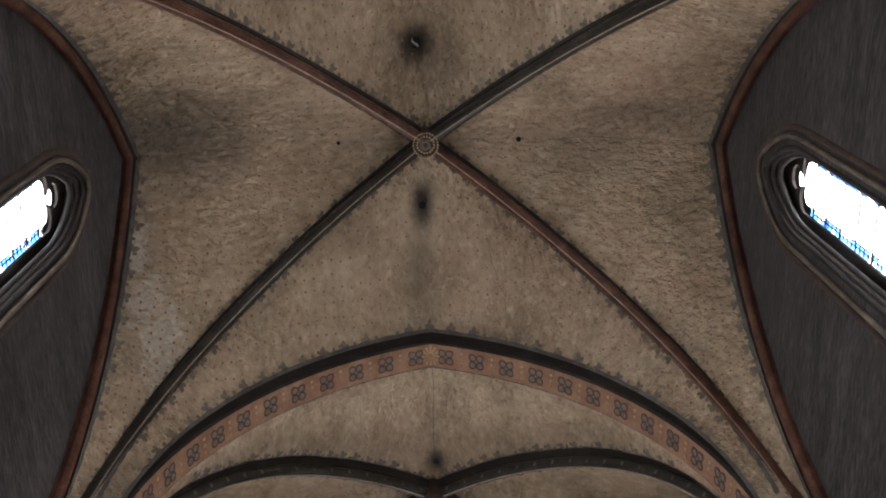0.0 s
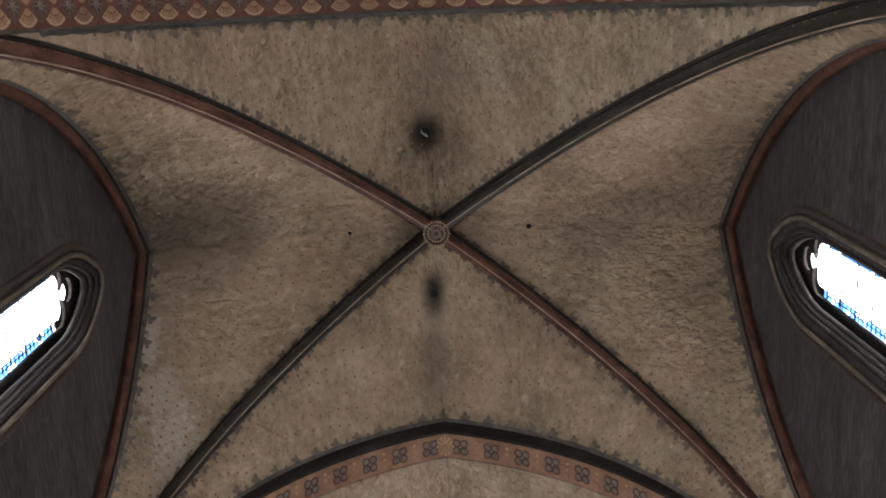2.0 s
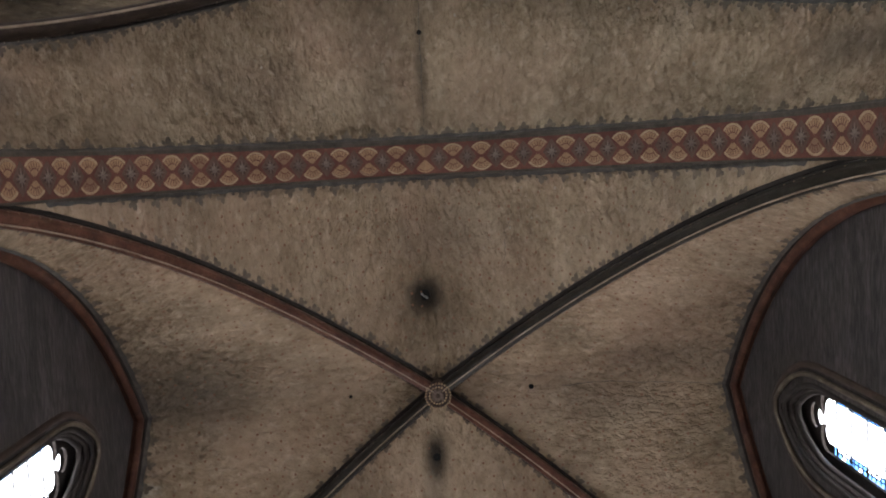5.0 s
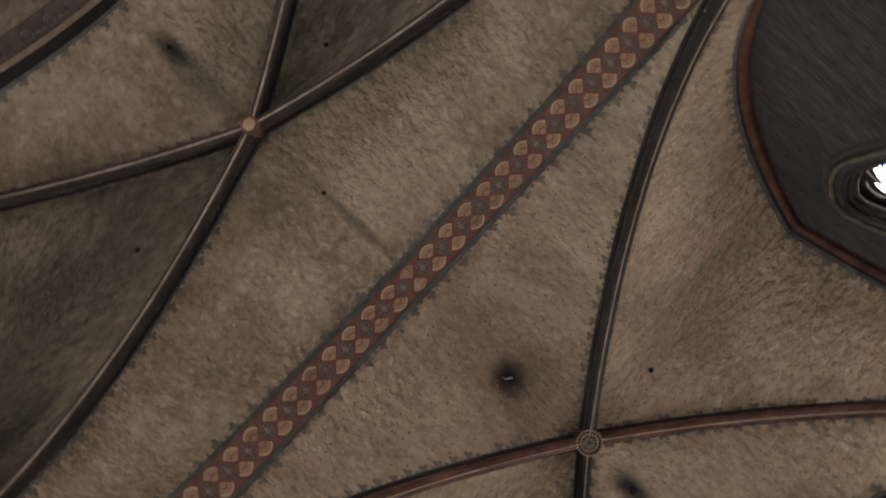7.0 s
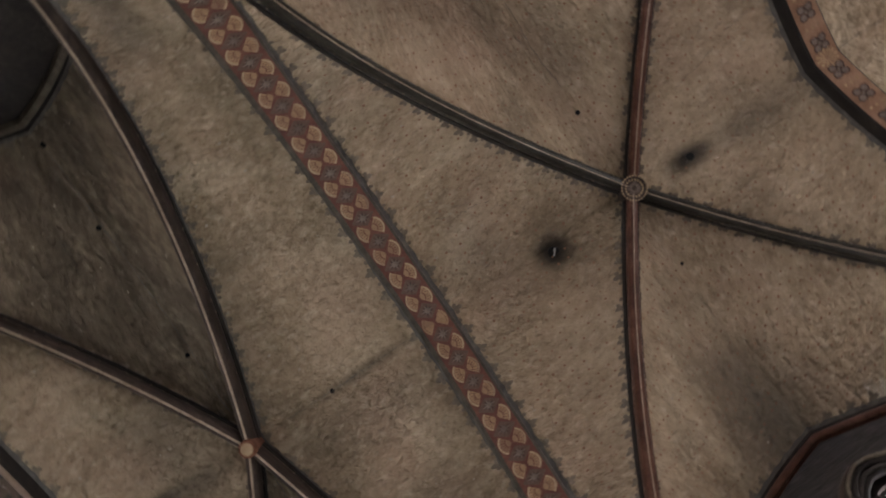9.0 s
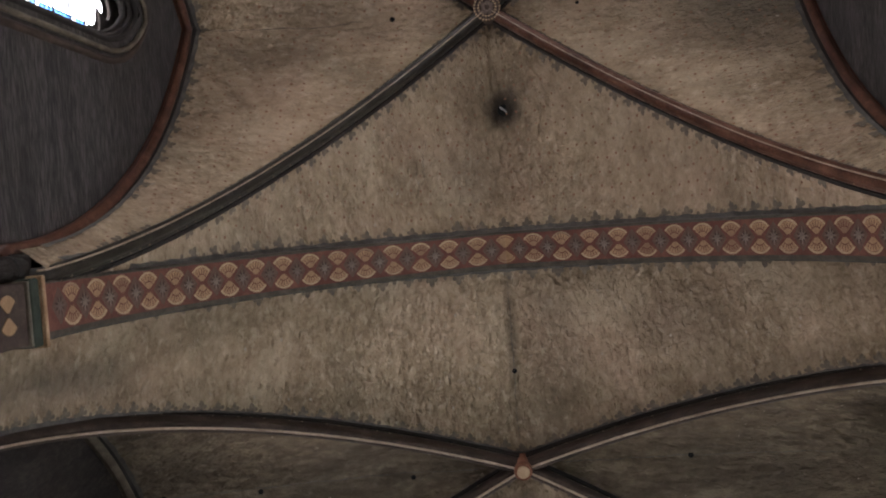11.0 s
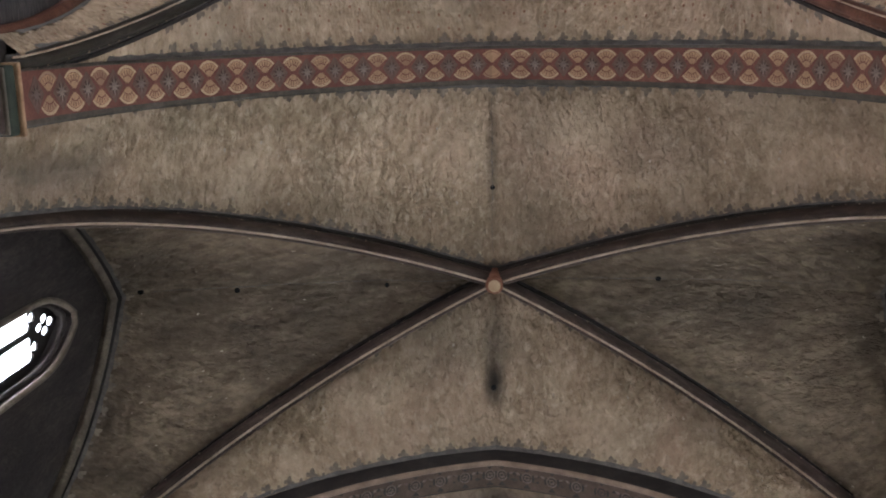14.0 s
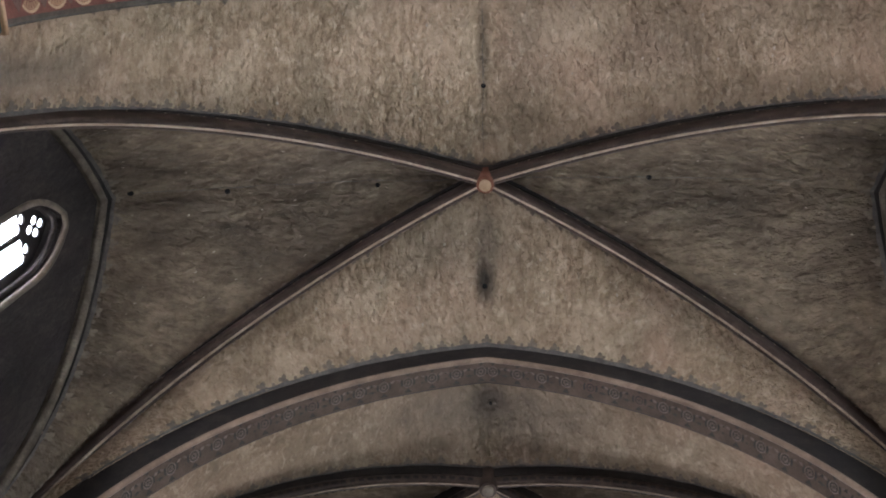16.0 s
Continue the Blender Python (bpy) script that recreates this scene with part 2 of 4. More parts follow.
mat_hole = surface("hole_darkness", [(0.006, 0.006, 0.006), (0.01, 0.01, 0.01), (0.014, 0.013, 0.012)], scale=8, fine=50)
mat_lead = surface("window_lead", [(0.03, 0.03, 0.035), (0.05, 0.05, 0.055), (0.08, 0.08, 0.085)], scale=8, fine=50, rough=0.5)


def glass(name, tint):
    m = bpy.data.materials.new(name)
    m.use_nodes = True
    b = m.node_tree.nodes["Principled BSDF"]
    b.inputs["Base Color"].default_value = (*tint, 1)
    b.inputs["Transmission Weight"].default_value, b.inputs["IOR"].default_value, b.inputs["Roughness"].default_value = 1.0, 1.02, 0.02
    return m


mat_glass = glass("clear_glass", (0.97, 0.98, 1.0))
mat_blue_glass = glass("pale_blue_glass", (0.1, 0.3, 0.68))


# ---- mesh helpers ----
def mesh_object(name, verts, faces, material, parent=None, label="", smooth=True, uvs=None, at=None):
    me = bpy.data.meshes.new(name)
    me.from_pydata([tuple(map(float, v)) for v in verts], [], faces)
    if uvs is not None:
        layer = me.uv_layers.new(name="UVMap")
        idx = np.empty(len(me.loops), dtype=np.int32)
        me.loops.foreach_get("vertex_index", idx)
        layer.data.foreach_set("uv", np.asarray(uvs, dtype=np.float32)[idx].ravel())
    me.materials.append(material)
    if smooth:
        me.polygons.foreach_set("use_smooth", [True] * len(me.polygons))
    ob = new(name, me)
    if parent is not None:
        ob.parent = parent
    if at is not None:
        ob.matrix_basis = at
    if label:
        tagged(ob, label)
    return ob


def empty(name, x=0, y=0, z=0):
    e = new(name)
    e.location = (x, y, z)
    return e


def thing(name, label, category, group="", kind=""):
    return tagged(new(name), label, category, group, kind)


def arch(a, zs, zc, fac=1.0, n=40):
    """Half a pointed arch, from its crown (0, zc) to its springing (a, zs): offsets and heights."""
    r = zc - zs
    rad = fac * (a * a + r * r) / (2 * a)
    h = math.hypot(a, r) / 2
    k = math.sqrt(max(rad * rad - h * h, 0))
    cx, cz = a / 2 - r / (2 * h) * k, r / 2 - a / (2 * h) * k
    ang = np.linspace(math.atan2(r - cz, -cx), math.atan2(-cz, a - cx), n)
    return cx + rad * np.cos(ang), zs + cz + rad * np.sin(ang)


def resample(pts, n):
    pts = np.asarray(pts, float)
    d = np.r_[0, np.cumsum(np.linalg.norm(np.diff(pts, axis=0), axis=1))]
    s = np.linspace(0, d[-1], n)
    return np.stack([np.interp(s, d, pts[:, i]) for i in range(3)], 1)


def frames(path, side):
    """Tangents and outward normals along a path in the upright plane square to side."""
    t = np.gradient(path, axis=0)
    t /= np.linalg.norm(t, axis=1, keepdims=True)
    b = np.tile(side, (len(path), 1))
    n = np.cross(t, b)
    flip = n[len(n) // 2 if abs(t[0, 2]) > 0.5 else len(n) // 3, 2] < 0
    return t, b, (-n if flip else n)


def sweep(path, side, profile, closed=False):
    """A moulding: the profile (across, outward) carried along the path."""
    t, b, n = frames(path, side)
    k = len(profile)
    verts = [path[i] + p * b[i] + q * n[i] for i in range(len(path)) for p, q in profile]
    faces = []
    for i in range(len(path) - 1):
        for j in range(k if closed else k - 1):
            j2 = (j + 1) % k
            faces.append((i * k + j, i * k + j2, (i + 1) * k + j2, (i + 1) * k + j))
    if closed:
        faces += [tuple(range(k))[::-1], tuple((len(path) - 1) * k + j for j in range(k))]
    return verts, faces


def moulding(name, path, side, profile, material, parent=None, label="", closed=True, smooth=False):
    v, f = sweep(path, side, profile, closed)
    return mesh_object(name, v, f, material, parent, label, smooth)


def box(name, x0, x1, y0, y1, z0, z1, material, parent=None, label="", bevel=0.0):
    bm = bmesh.new()
    bmesh.ops.create_cube(bm, size=1, matrix=Matrix.Translation(((x0 + x1) / 2, (y0 + y1) / 2, (z0 + z1) / 2)) @ Matrix.Diagonal((x1 - x0, y1 - y0, z1 - z0, 1)))
    if bevel:
        bmesh.ops.bevel(bm, geom=bm.edges[:], offset=bevel, segments=2, affect="EDGES", profile=0.5)
    return part(name, bm, material, parent, label)


def part(name, bm, material, parent=None, label="", smooth=False):
    me = bpy.data.meshes.new(name)
    bm.to_mesh(me)
    bm.free()
    me.materials.append(material)
    if smooth:
        me.polygons.foreach_set("use_smooth", [True] * len(me.polygons))
    ob = new(name, me)
    if parent is not None:
        ob.parent = parent
    if label:
        tagged(ob, label)
    return ob


# ---- plan: half widths, bay lines, heights ----
WA, WB = 4.26, 5.72
Y0, Y1, Y2 = 6.98, 0.06, -6.24
ZS = 10.2


def clip_x(path, w, ymax=99.0):
    """The path as far as the wall face at |x| = w, then straight down to the springing."""
    path = np.asarray(path)
    keep = (np.abs(path[:, 0]) <= w) & (path[:, 2] >= ZS - 0.02) & (path[:, 1] <= ymax)
    cut = int(np.argmin(keep)) if not keep.all() else len(path)
    path = path[:cut]
    end = path[-1].copy()
    if end[2] > ZS + 0.05:
        end[2] = ZS
        path = np.vstack([path, end])
    return resample(path, 48)


def diagonal(boss, cx, cy, hd, fac, w, ymax=99.0):
    bx, by, bz = boss
    d = math.hypot(cx, cy - by)
    s, z = arch(d, hd, bz, fac, 60)
    return clip_x(np.stack([cx * s / d, by + (cy - by) * s / d, z], 1), w, ymax)


def cross_arch(y, a, zs, zc, fac=1.0, down=ZS):
    out = []
    s, z = arch(a, zs, zc, fac, 60)
    for sx in (-1, 1):
        p = np.stack([sx * s, 0 * s + y, z], 1)
        if zs > down + 0.05:
            p = np.vstack([p, [sx * a, y, down]])
        out.append(resample(p, 48))
    return out


def wall_arch(x, yc, near, far, zc):
    out = []
    for sy, (a, zs) in ((-1, near), (1, far)):
        s, z = arch(a, zs, zc, 1.0, 60)
        p = np.stack([0 * s + x, yc + sy * s, z], 1)
        if zs > ZS:
            p = np.vstack([p, [x, yc + sy * a, ZS]])
        else:
            p = p[p[:, 2] >= ZS]
        out.append(resample(p, 48))
    return out


# ---- vault webs ----
def lift(path, dz, dx=0.0, dy=0.0):
    return path + np.array([dx, dy, dz]) * np.r_[np.ones(len(path) - 6), np.linspace(1, 0.4, 6)][:, None]


def ruled(a, b, nw, sag=0.12):
    """Surface points between two curves, slightly domed upward, with the ruling lengths."""
    w = np.linspace(0, 1, nw)
    p = a[:, None] * (1 - w)[None, :, None] + b[:, None] * w[None, :, None]
    span = np.linalg.norm(b - a, axis=1)
    p[:, :, 2] += (4 * w * (1 - w))[None] * (sag * span / 3.5)[:, None]
    return p


def relief(x, y, z, w, side):
    """Hand-trowelled plaster: broad swells, and shorter ridges that run with the courses of the web."""
    u, v = (y, x) if side else (x, y)
    h = noise.noise((x * 0.9, y * 0.9, z)) * 0.022
    h += noise.noise((u * 3.2, v * 1.1, z * 3.0 + 9.0)) * 0.028
    h += noise.noise((u * 7.5, v * 3.4, z * 6.5)) * 0.023
    return h * min(1.0, 12 * w, 12 * (1 - w))


def at_web(a, b, i, w, sag=0.12, side=False):
    lo = int(min(max(i, 0), len(a) - 2))
    f = i - lo
    pa, pb = a[lo] * (1 - f) + a[lo + 1] * f, b[lo] * (1 - f) + b[lo + 1] * f
    p = pa * (1 - w) + pb * w
    p[2] += 4 * w * (1 - w) * sag * np.linalg.norm(pb - pa) / 3.5
    p[2] += relief(*p, min(max(w, 0.0), 1.0), side)
    return p


WEBS = []


def web(rib, edge, material, vault, dots=False, side=False, sag=0.12):
    """One half cell of the vault between a diagonal rib and an edge arch, both from crown to springing."""
    nw, ns = 64, 130
    fine_rib, fine_edge = resample(rib, ns), resample(edge, ns)
    p = ruled(fine_rib, fine_edge, nw, sag)
    run = np.r_[0, np.cumsum(np.linalg.norm(np.diff((fine_rib + fine_edge) / 2, axis=0), axis=1))]
    along = np.linalg.norm(fine_edge - fine_rib, axis=1)
    off = 17.0 * len(WEBS)
    uv = [(run[i] + off, along[i] * j / (nw - 1) + off * 0.37) for i in range(ns) for j in range(nw)]
    flat = p.reshape(-1, 3)
    ws = np.tile(np.linspace(0, 1, nw), ns)
    p[:, :, 2] += np.array([relief(*q, w, side) for q, w in zip(flat.tolist(), ws)]).reshape(ns, nw)
    faces = [(i * nw + j, i * nw + j + 1, (i + 1) * nw + j + 1, (i + 1) * nw + j) for i in range(ns - 1) for j in range(nw - 1)]
    mesh_object("web", p.reshape(-1, 3), faces, material, vault, uvs=uv)
    WEBS.append((rib, edge, sag, dots, side))


def vault(name, boss, ribs, front, back, sides, mats, label, dots=(True, True), rise=0.42):
    """ribs[(sx, sy)], front/back edge arches (two halves each), sides[sx] wall arches (two halves each)."""
    v = tagged(new(name), label, "vault", "", "structure")
    for k, sx in enumerate((-1, 1)):
        for sy in (-1, 1):
            r = lift(ribs[sx, sy], rise)
            web(r, (back if sy > 0 else front)[k], mats[0], v, dots[0])
            web(r, sides[sx][0 if sy < 0 else 1], mats[1], v, dots[1], True)
    return v


RIB_A, RIB_B, RIB_C, RIB_Z = {}, {}, {}, {}
BOSS_A, BOSS_B, BOSS_C, BOSS_Z = (0, 3.617, 16.6), (0, -3.256, 16.55), (0, -8.37, 16.3), (0, 9.8, 16.5)
for sx in (-1, 1):
    RIB_A[sx, 1] = diagonal(BOSS_A, sx * 4.042, 6.641, 11.317, 0.992, 4.2)
    RIB_A[sx, -1] = diagonal(BOSS_A, sx * 4.085, 0.36, 9.546, 1.055, 4.2)
    RIB_B[sx, 1] = diagonal(BOSS_B, sx * 5.72, -1.451, 10.496, 1.0, 5.66)
    RIB_B[sx, -1] = diagonal(BOSS_B, sx * 5.72, -6.261, 10.496, 1.0, 5.66)
    RIB_C[sx, 1] = diagonal(BOSS_C, sx * 5.5, -7.75, 10.8, 1.0, 5.6)
    RIB_C[sx, -1] = diagonal(BOSS_C, sx * 5.0, -11.3, 10.8, 1.0, 5.6)
    RIB_Z[sx, -1] = diagonal(BOSS_Z, sx * 3.79, 7.45, 10.85, 0.97, 4.2)
    RIB_Z[sx, 1] = diagonal(BOSS_Z, sx * 3.79, 12.1, 10.85, 0.97, 4.2)
T0 = cross_arch(Y0, 3.699, 10.93, 16.286, 0.957)
T1 = cross_arch(Y1, 4.028, 10.186, 16.302)
T2 = cross_arch(Y2, 5.092, 9.793, 16.264)
T3 = cross_arch(12.6, 3.66, 11.03, 16.3, 0.952)
T4 = cross_arch(-11.8, 5.0, 9.9, 16.0)
HALF, HALF_1 = 0.228, 0.25
FA = {sx: wall_arch(sx * (WA + 0.07), 3.617, (3.019, 10.102), (3.199, 9.604), 16.107) for sx in (-1, 1)}
FB = {sx: wall_arch(sx * (WB + 0.08), -3.376, (2.461, 11.55), (2.461, 11.55), 16.2) for sx in (-1, 1)}
FZ = {sx: wall_arch(sx * WA, 9.75, (2.5, 10.0), (2.5, 10.0), 15.9) for sx in (-1, 1)}
FC = {sx: wall_arch(sx * WB, -9.0, (2.4, 11.0), (2.4, 11.0), 15.9) for sx in (-1, 1)}


def edges(t, y, up=0.42, outward=False):
    """The web's edge above a cross arch: straight up from it, or square to its curve."""
    out = []
    for p in t:
        q = p.copy()
        if outward:
            q += frames(p, np.array([0, 1.0, 0]))[2] * up
            q[0] = (0, y, p[0, 2] + up)
        else:
            q[:, 2] += up
        q[:, 1] = y
        out.append(q)
    return out


def raised(fs, sx):
    """Where the web meets the wall, just outside the wall rib."""
    out = []
    for p in fs:
        q = p.copy()
        q[:, 2] += 0.13
        q[:, 0] -= sx * 0.06
        out.append(q)
    return out


vault("vault_nave", BOSS_A, RIB_A, edges(T1, Y1 + HALF_1), edges(T0, Y0 - HALF), {s: raised(FA[s], s) for s in FA}, (mat_web_a, mat_web_a_side), "ribbed vault bay, limewashed ochre plaster with soot stains")
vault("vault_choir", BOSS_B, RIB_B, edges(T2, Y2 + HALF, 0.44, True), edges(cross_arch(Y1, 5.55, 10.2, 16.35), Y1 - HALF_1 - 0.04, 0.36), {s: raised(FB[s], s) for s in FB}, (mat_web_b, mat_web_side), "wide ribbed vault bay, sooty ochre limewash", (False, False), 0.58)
vault("vault_west", BOSS_Z, RIB_Z, edges(T0, Y0 + HALF), edges(T3, 12.6 - HALF), {s: raised(FZ[s], s) for s in FZ}, (mat_web_z, mat_web_z), "further ribbed vault bay of ochre limewash", (False, False))
vault("vault_apse", BOSS_C, RIB_C, edges(T4, -11.8 + HALF), edges(T2, Y2 - HALF, 0.44, True), {s: raised(FC[s], s) for s in FC}, (mat_web_c, mat_web_side), "apse vault of darker ochre limewash with soot", (False, False))


# ---- ribs ----
def rib_body(h):
    half = [(0.02, 0.02), (0.04, 0.028), (0.066, 0.052), (0.08, 0.082), (0.076, h * 0.62), (0.086, h * 0.72), (0.09, h)]
    return [(-p, q) for p, q in half[::-1]] + half


def rib_back(h, top):
    return [(-0.1, top), (-0.104, h), (0.104, h), (0.1, top)]


ROLL = [(0.013 * math.cos(a), 0.007 + 0.013 * math.sin(a)) for a in np.linspace(0, 2 * math.pi, 8, endpoint=False)]


def rib(path, material, label, studs=False, scale=1.0, h=0.155, top=0.5, wide=0.62):
    d = path[12] - path[0]
    side = np.array([-d[1], d[0], 0]) / math.hypot(d[0], d[1])
    r = thing("vault_rib", label, "vault rib", "diagonal vault ribs")
    sc = lambda prof: [(p * scale, q * scale) for p, q in prof]
    moulding("rib_body", path, side, sc(rib_body(h)), material, r, smooth=True)
    moulding("black_side", path, side, sc(rib_back(h, top)), mat_black, r, "black painted rib side")
    moulding("fillet", path, side, [(p * scale * wide, q * scale) for p, q in ROLL], mat_fillet, r, "pale rounded fillet", smooth=True)
    if studs:
        t, b, n = frames(path, side)
        v, f = [], []
        for i in np.arange(2.5, len(path) - 2, 0.9):
            j = int(i)
            for s in (-1, 1):
                if random.random() < 0.75:
                    c = path[j] + (path[j + 1] - path[j]) * (i - j) + s * 0.088 * scale * b[j] + (h - 0.05) * scale * n[j]
                    k = len(v)
                    e = random.choice((0.009, 0.013, 0.017))
                    v += [c + e * t[j], c + e * n[j], c - e * t[j], c - e * n[j], c + s * e * b[j], c - s * e * b[j]]
                    f += [(k + a, k + bb, k + 4) for a, bb in ((0, 1), (1, 2), (2, 3), (3, 0))]
        mesh_object("painted_studs", v, f, mat_pale, r, "row of small pale painted studs", smooth=False)["kind"] = "stuff"
    return r


for (sx, sy), p in RIB_A.items():
    rib(p, mat_red if (sx, sy) in ((-1, -1), (1, 1)) else mat_dark_rib, "carved stone rib, " + ("red painted" if (sx, sy) in ((-1, -1), (1, 1)) else "olive-black painted") + " with pale fillet and studs", True)
for p in RIB_B.values():
    rib(p, mat_brown_rib, "brown painted stone rib with pale fillet and black side", True, 1.0, 0.34, 0.66, 1.35)


def painted_blocks(path, parent, step, size, material, label):
    """Short painted blocks along both flanks of a rib, proud by a few millimetres."""
    d = path[12] - path[0]
    side = np.array([-d[1], d[0], 0]) / math.hypot(d[0], d[1])
    t, b, n = frames(path, side)
    run = np.r_[0, np.cumsum(np.linalg.norm(np.diff(path, axis=0), axis=1))]
    v, f = [], []
    for q in np.arange(0.3, run[-1] - 0.4, step):
        j = min(int(np.searchsorted(run, q)) - 1, len(path) - 2)
        c = path[j] + (path[j + 1] - path[j]) * (q - run[j]) / (run[j + 1] - run[j])
        for s in (-1, 1):
            k = len(v)
            for lo, across in ((0.045, 0.07), (0.1, 0.088)):
                for e in (-size, size):
                    for out in (0.0, 0.006):
                        v.append(c + t[j] * e * random.uniform(0.85, 1.1) + s * (across + out) * b[j] + lo * n[j])
            f += [(k + 1, k + 3, k + 7, k + 5), (k, k + 1, k + 5, k + 4), (k + 2, k + 6, k + 7, k + 3), (k, k + 2, k + 3, k + 1), (k + 4, k + 5, k + 7, k + 6)]
    mesh_object("painted_border", v, f, material, parent, label, smooth=False)["kind"] = "stuff"


for p in RIB_C.values():
    r = rib(p, mat_brown_rib, "brown painted stone rib with dark side and painted blocks, apse")
    painted_blocks(p, r, 0.15, 0.045, mat_black, "row of short black painted blocks")
for p in RIB_Z.values():
    r = rib(p, mat_dark_rib, "olive-black painted stone rib with pale marks, further bay")
    painted_blocks(p, r, 0.36, 0.024, mat_border, "row of short grey painted blocks")


# ---- wall ribs ----
def wall_rib(halves, sx, material, label, r=0.075):
    w = thing("wall_rib", label, "wall rib", "wall ribs")
    for h in [np.vstack([halves[0][::-1], halves[1][1:]])]:
        prof = [(-sx * 0.035, 0.1), (-sx * 0.035, 0.02), (-sx * 0.022, -0.025), (sx * 0.005, -0.05), (sx * 0.035, -0.058), (sx * 0.06, -0.05), (sx * 0.078, -0.03), (sx * 0.086, -0.045), (sx * 0.1, -0.04), (sx * 0.112, 0.1)]
        moulding("rib_arch", h, np.array([1.0, 0, 0]), prof, material, w, smooth=True)
        moulding("black_quirk", h, np.array([1.0, 0, 0]), [(-sx * 0.02, 0.04), (-sx * 0.045, 0.035), (-sx * 0.06, 0.07), (-sx * 0.09, 0.16), (-sx * 0.08, 0.3), (-sx * 0.03, 0.3)], mat_black, w, "black painted quirk beside the vault")
    return w


for sx in (-1, 1):
    wall_rib(FA[sx], sx, mat_red, "red-brown painted pointed wall rib around the window wall")
    wall_rib(FZ[sx], sx, mat_red, "red-brown painted pointed wall rib, further bay")
    wall_rib(FB[sx], sx, mat_hood, "brown flaking pointed wall rib above the window")
    wall_rib(FC[sx], sx, mat_brown_rib, "brown pointed wall rib of the apse")


# ---- cross arches ----
def joined(halves):
    """Both halves of a pointed arch as one path, from springing to springing."""
    return np.vstack([halves[0][::-1], halves[1][1:]])


def cross(halves, y, label, soffit, face, half=HALF, depth=0.48, far=0.0):
    a = thing("transverse_arch", label, "arch", "transverse arches")
    for h in [joined(halves)]:
        moulding("arch_ring", h, np.array([0, 1.0, 0]), [(-half - far, depth), (-half - far, 0.03), (-half - far + 0.03, 0), (half - 0.03, 0), (half, 0.03), (half, depth)], face, a)
        moulding("painted_soffit", h, np.array([0, 1.0, 0]), [(-half * 0.86, -0.004), (half * 0.86, -0.004), (half * 0.86, 0.01), (-half * 0.86, 0.01)], soffit, a)
    return a


arch_1 = cross(T1, Y1, "transverse arch painted with gold fans and grey-flowered maroon diamonds on crimson", mat_crimson, mat_slate, HALF_1, far=0.04)
arch_0 = cross(T0, Y0, "transverse arch with rose soffit and dark quatrefoils", mat_rose, mat_black)
arch_2 = cross(cross_arch(Y2, 5.092, 9.793, 16.264, 1.0, 8.4), Y2, "transverse arch with faded rose soffit and slate foliage", mat_dull_rose, mat_black)
for edge in (HALF - 0.04,):
    roll = [(edge + 0.044 * math.cos(a), 0.01 + 0.044 * math.sin(a)) for a in np.linspace(0, 2 * math.pi, 10, endpoint=False)]
    moulding("edge_roll", joined(cross_arch(Y2, 5.092, 9.793, 16.264, 1.0, 8.4)), np.array([0, 1.0, 0]), roll, mat_old_rose, arch_2, "worn pink rounded edge moulding", smooth=True)
cross(T3, 12.6, "transverse arch with rose soffit, further bay", mat_rose, mat_black)
cross(T4, -11.8, "apse arch with faded rose soffit", mat_dull_rose, mat_black)


# ---- painted motifs on the arch soffits ----
def stations(path, step, start):
    d = np.r_[0, np.cumsum(np.linalg.norm(np.diff(path, axis=0), axis=1))]
    t, b, n = frames(path, np.array([0, 1.0, 0]))
    for s in np.arange(start, d[-1] - step * 0.3, step):
        i = min(int(np.searchsorted(d, s)) - 1, len(path) - 2)
        i = max(i, 0)
        f = (s - d[i]) / (d[i + 1] - d[i])
        p = path[i] * (1 - f) + path[i + 1] * f
        m = Matrix.Identity(4)
        for c, v in enumerate((t[i], b[i], np.cross(t[i], b[i]))):
            for r in range(3):
                m[r][c] = v[r]
        for r in range(3):
            m[r][3] = p[r] - n[i][r] * 0.007
        yield s, m


def flat_mesh(name, loops, material, thick=0.003):
    """A thin raised paint shape, from outlines in its own plane."""
    v, f = [], []
    for loop in loops:
        k, c = len(v), len(loop)
        v += [(x, y, -thick) for x, y in loop] + [(x, y, thick) for x, y in loop]
        f.append(tuple(range(k, k + c))[::-1])
        f.append(tuple(range(k + c, k + 2 * c)))
        f += [(k + i, k + (i + 1) % c, k + c + (i + 1) % c, k + c + i) for i in range(c)]
    me = bpy.data.meshes.new(name)
    me.from_pydata(v, [], f)
    me.materials.append(material)
    return me


def fan(r0, r1, a0, a1, cy, flip=1):
    arc = np.linspace(radians(a0), radians(a1), 9)
    pts = [(r1 * math.sin(a), flip * (cy + r1 * math.cos(a))) for a in arc]
    return pts + [(r0 * math.sin(a), flip * (cy + r0 * math.cos(a))) for a in arc[::-1]]


def star(n, r0, r1, phase=0.0):
    return [((r1 if i % 2 == 0 else r0) * math.cos(phase + math.pi * i / n), (r1 if i % 2 == 0 else r0) * math.sin(phase + math.pi * i / n)) for i in range(2 * n)]


def ring_of(n, r, rad, k=8):
    return [[(r * math.cos(2 * math.pi * i / n) + rad * math.cos(a), r * math.sin(2 * math.pi * i / n) + rad * math.sin(a)) for a in np.linspace(0, 2 * math.pi, k, endpoint=False)] for i in range(n)]


def stamp(me, name, parent, m):
    ob = new(name, me)
    ob.parent = parent
    ob.matrix_basis = m
    return ob


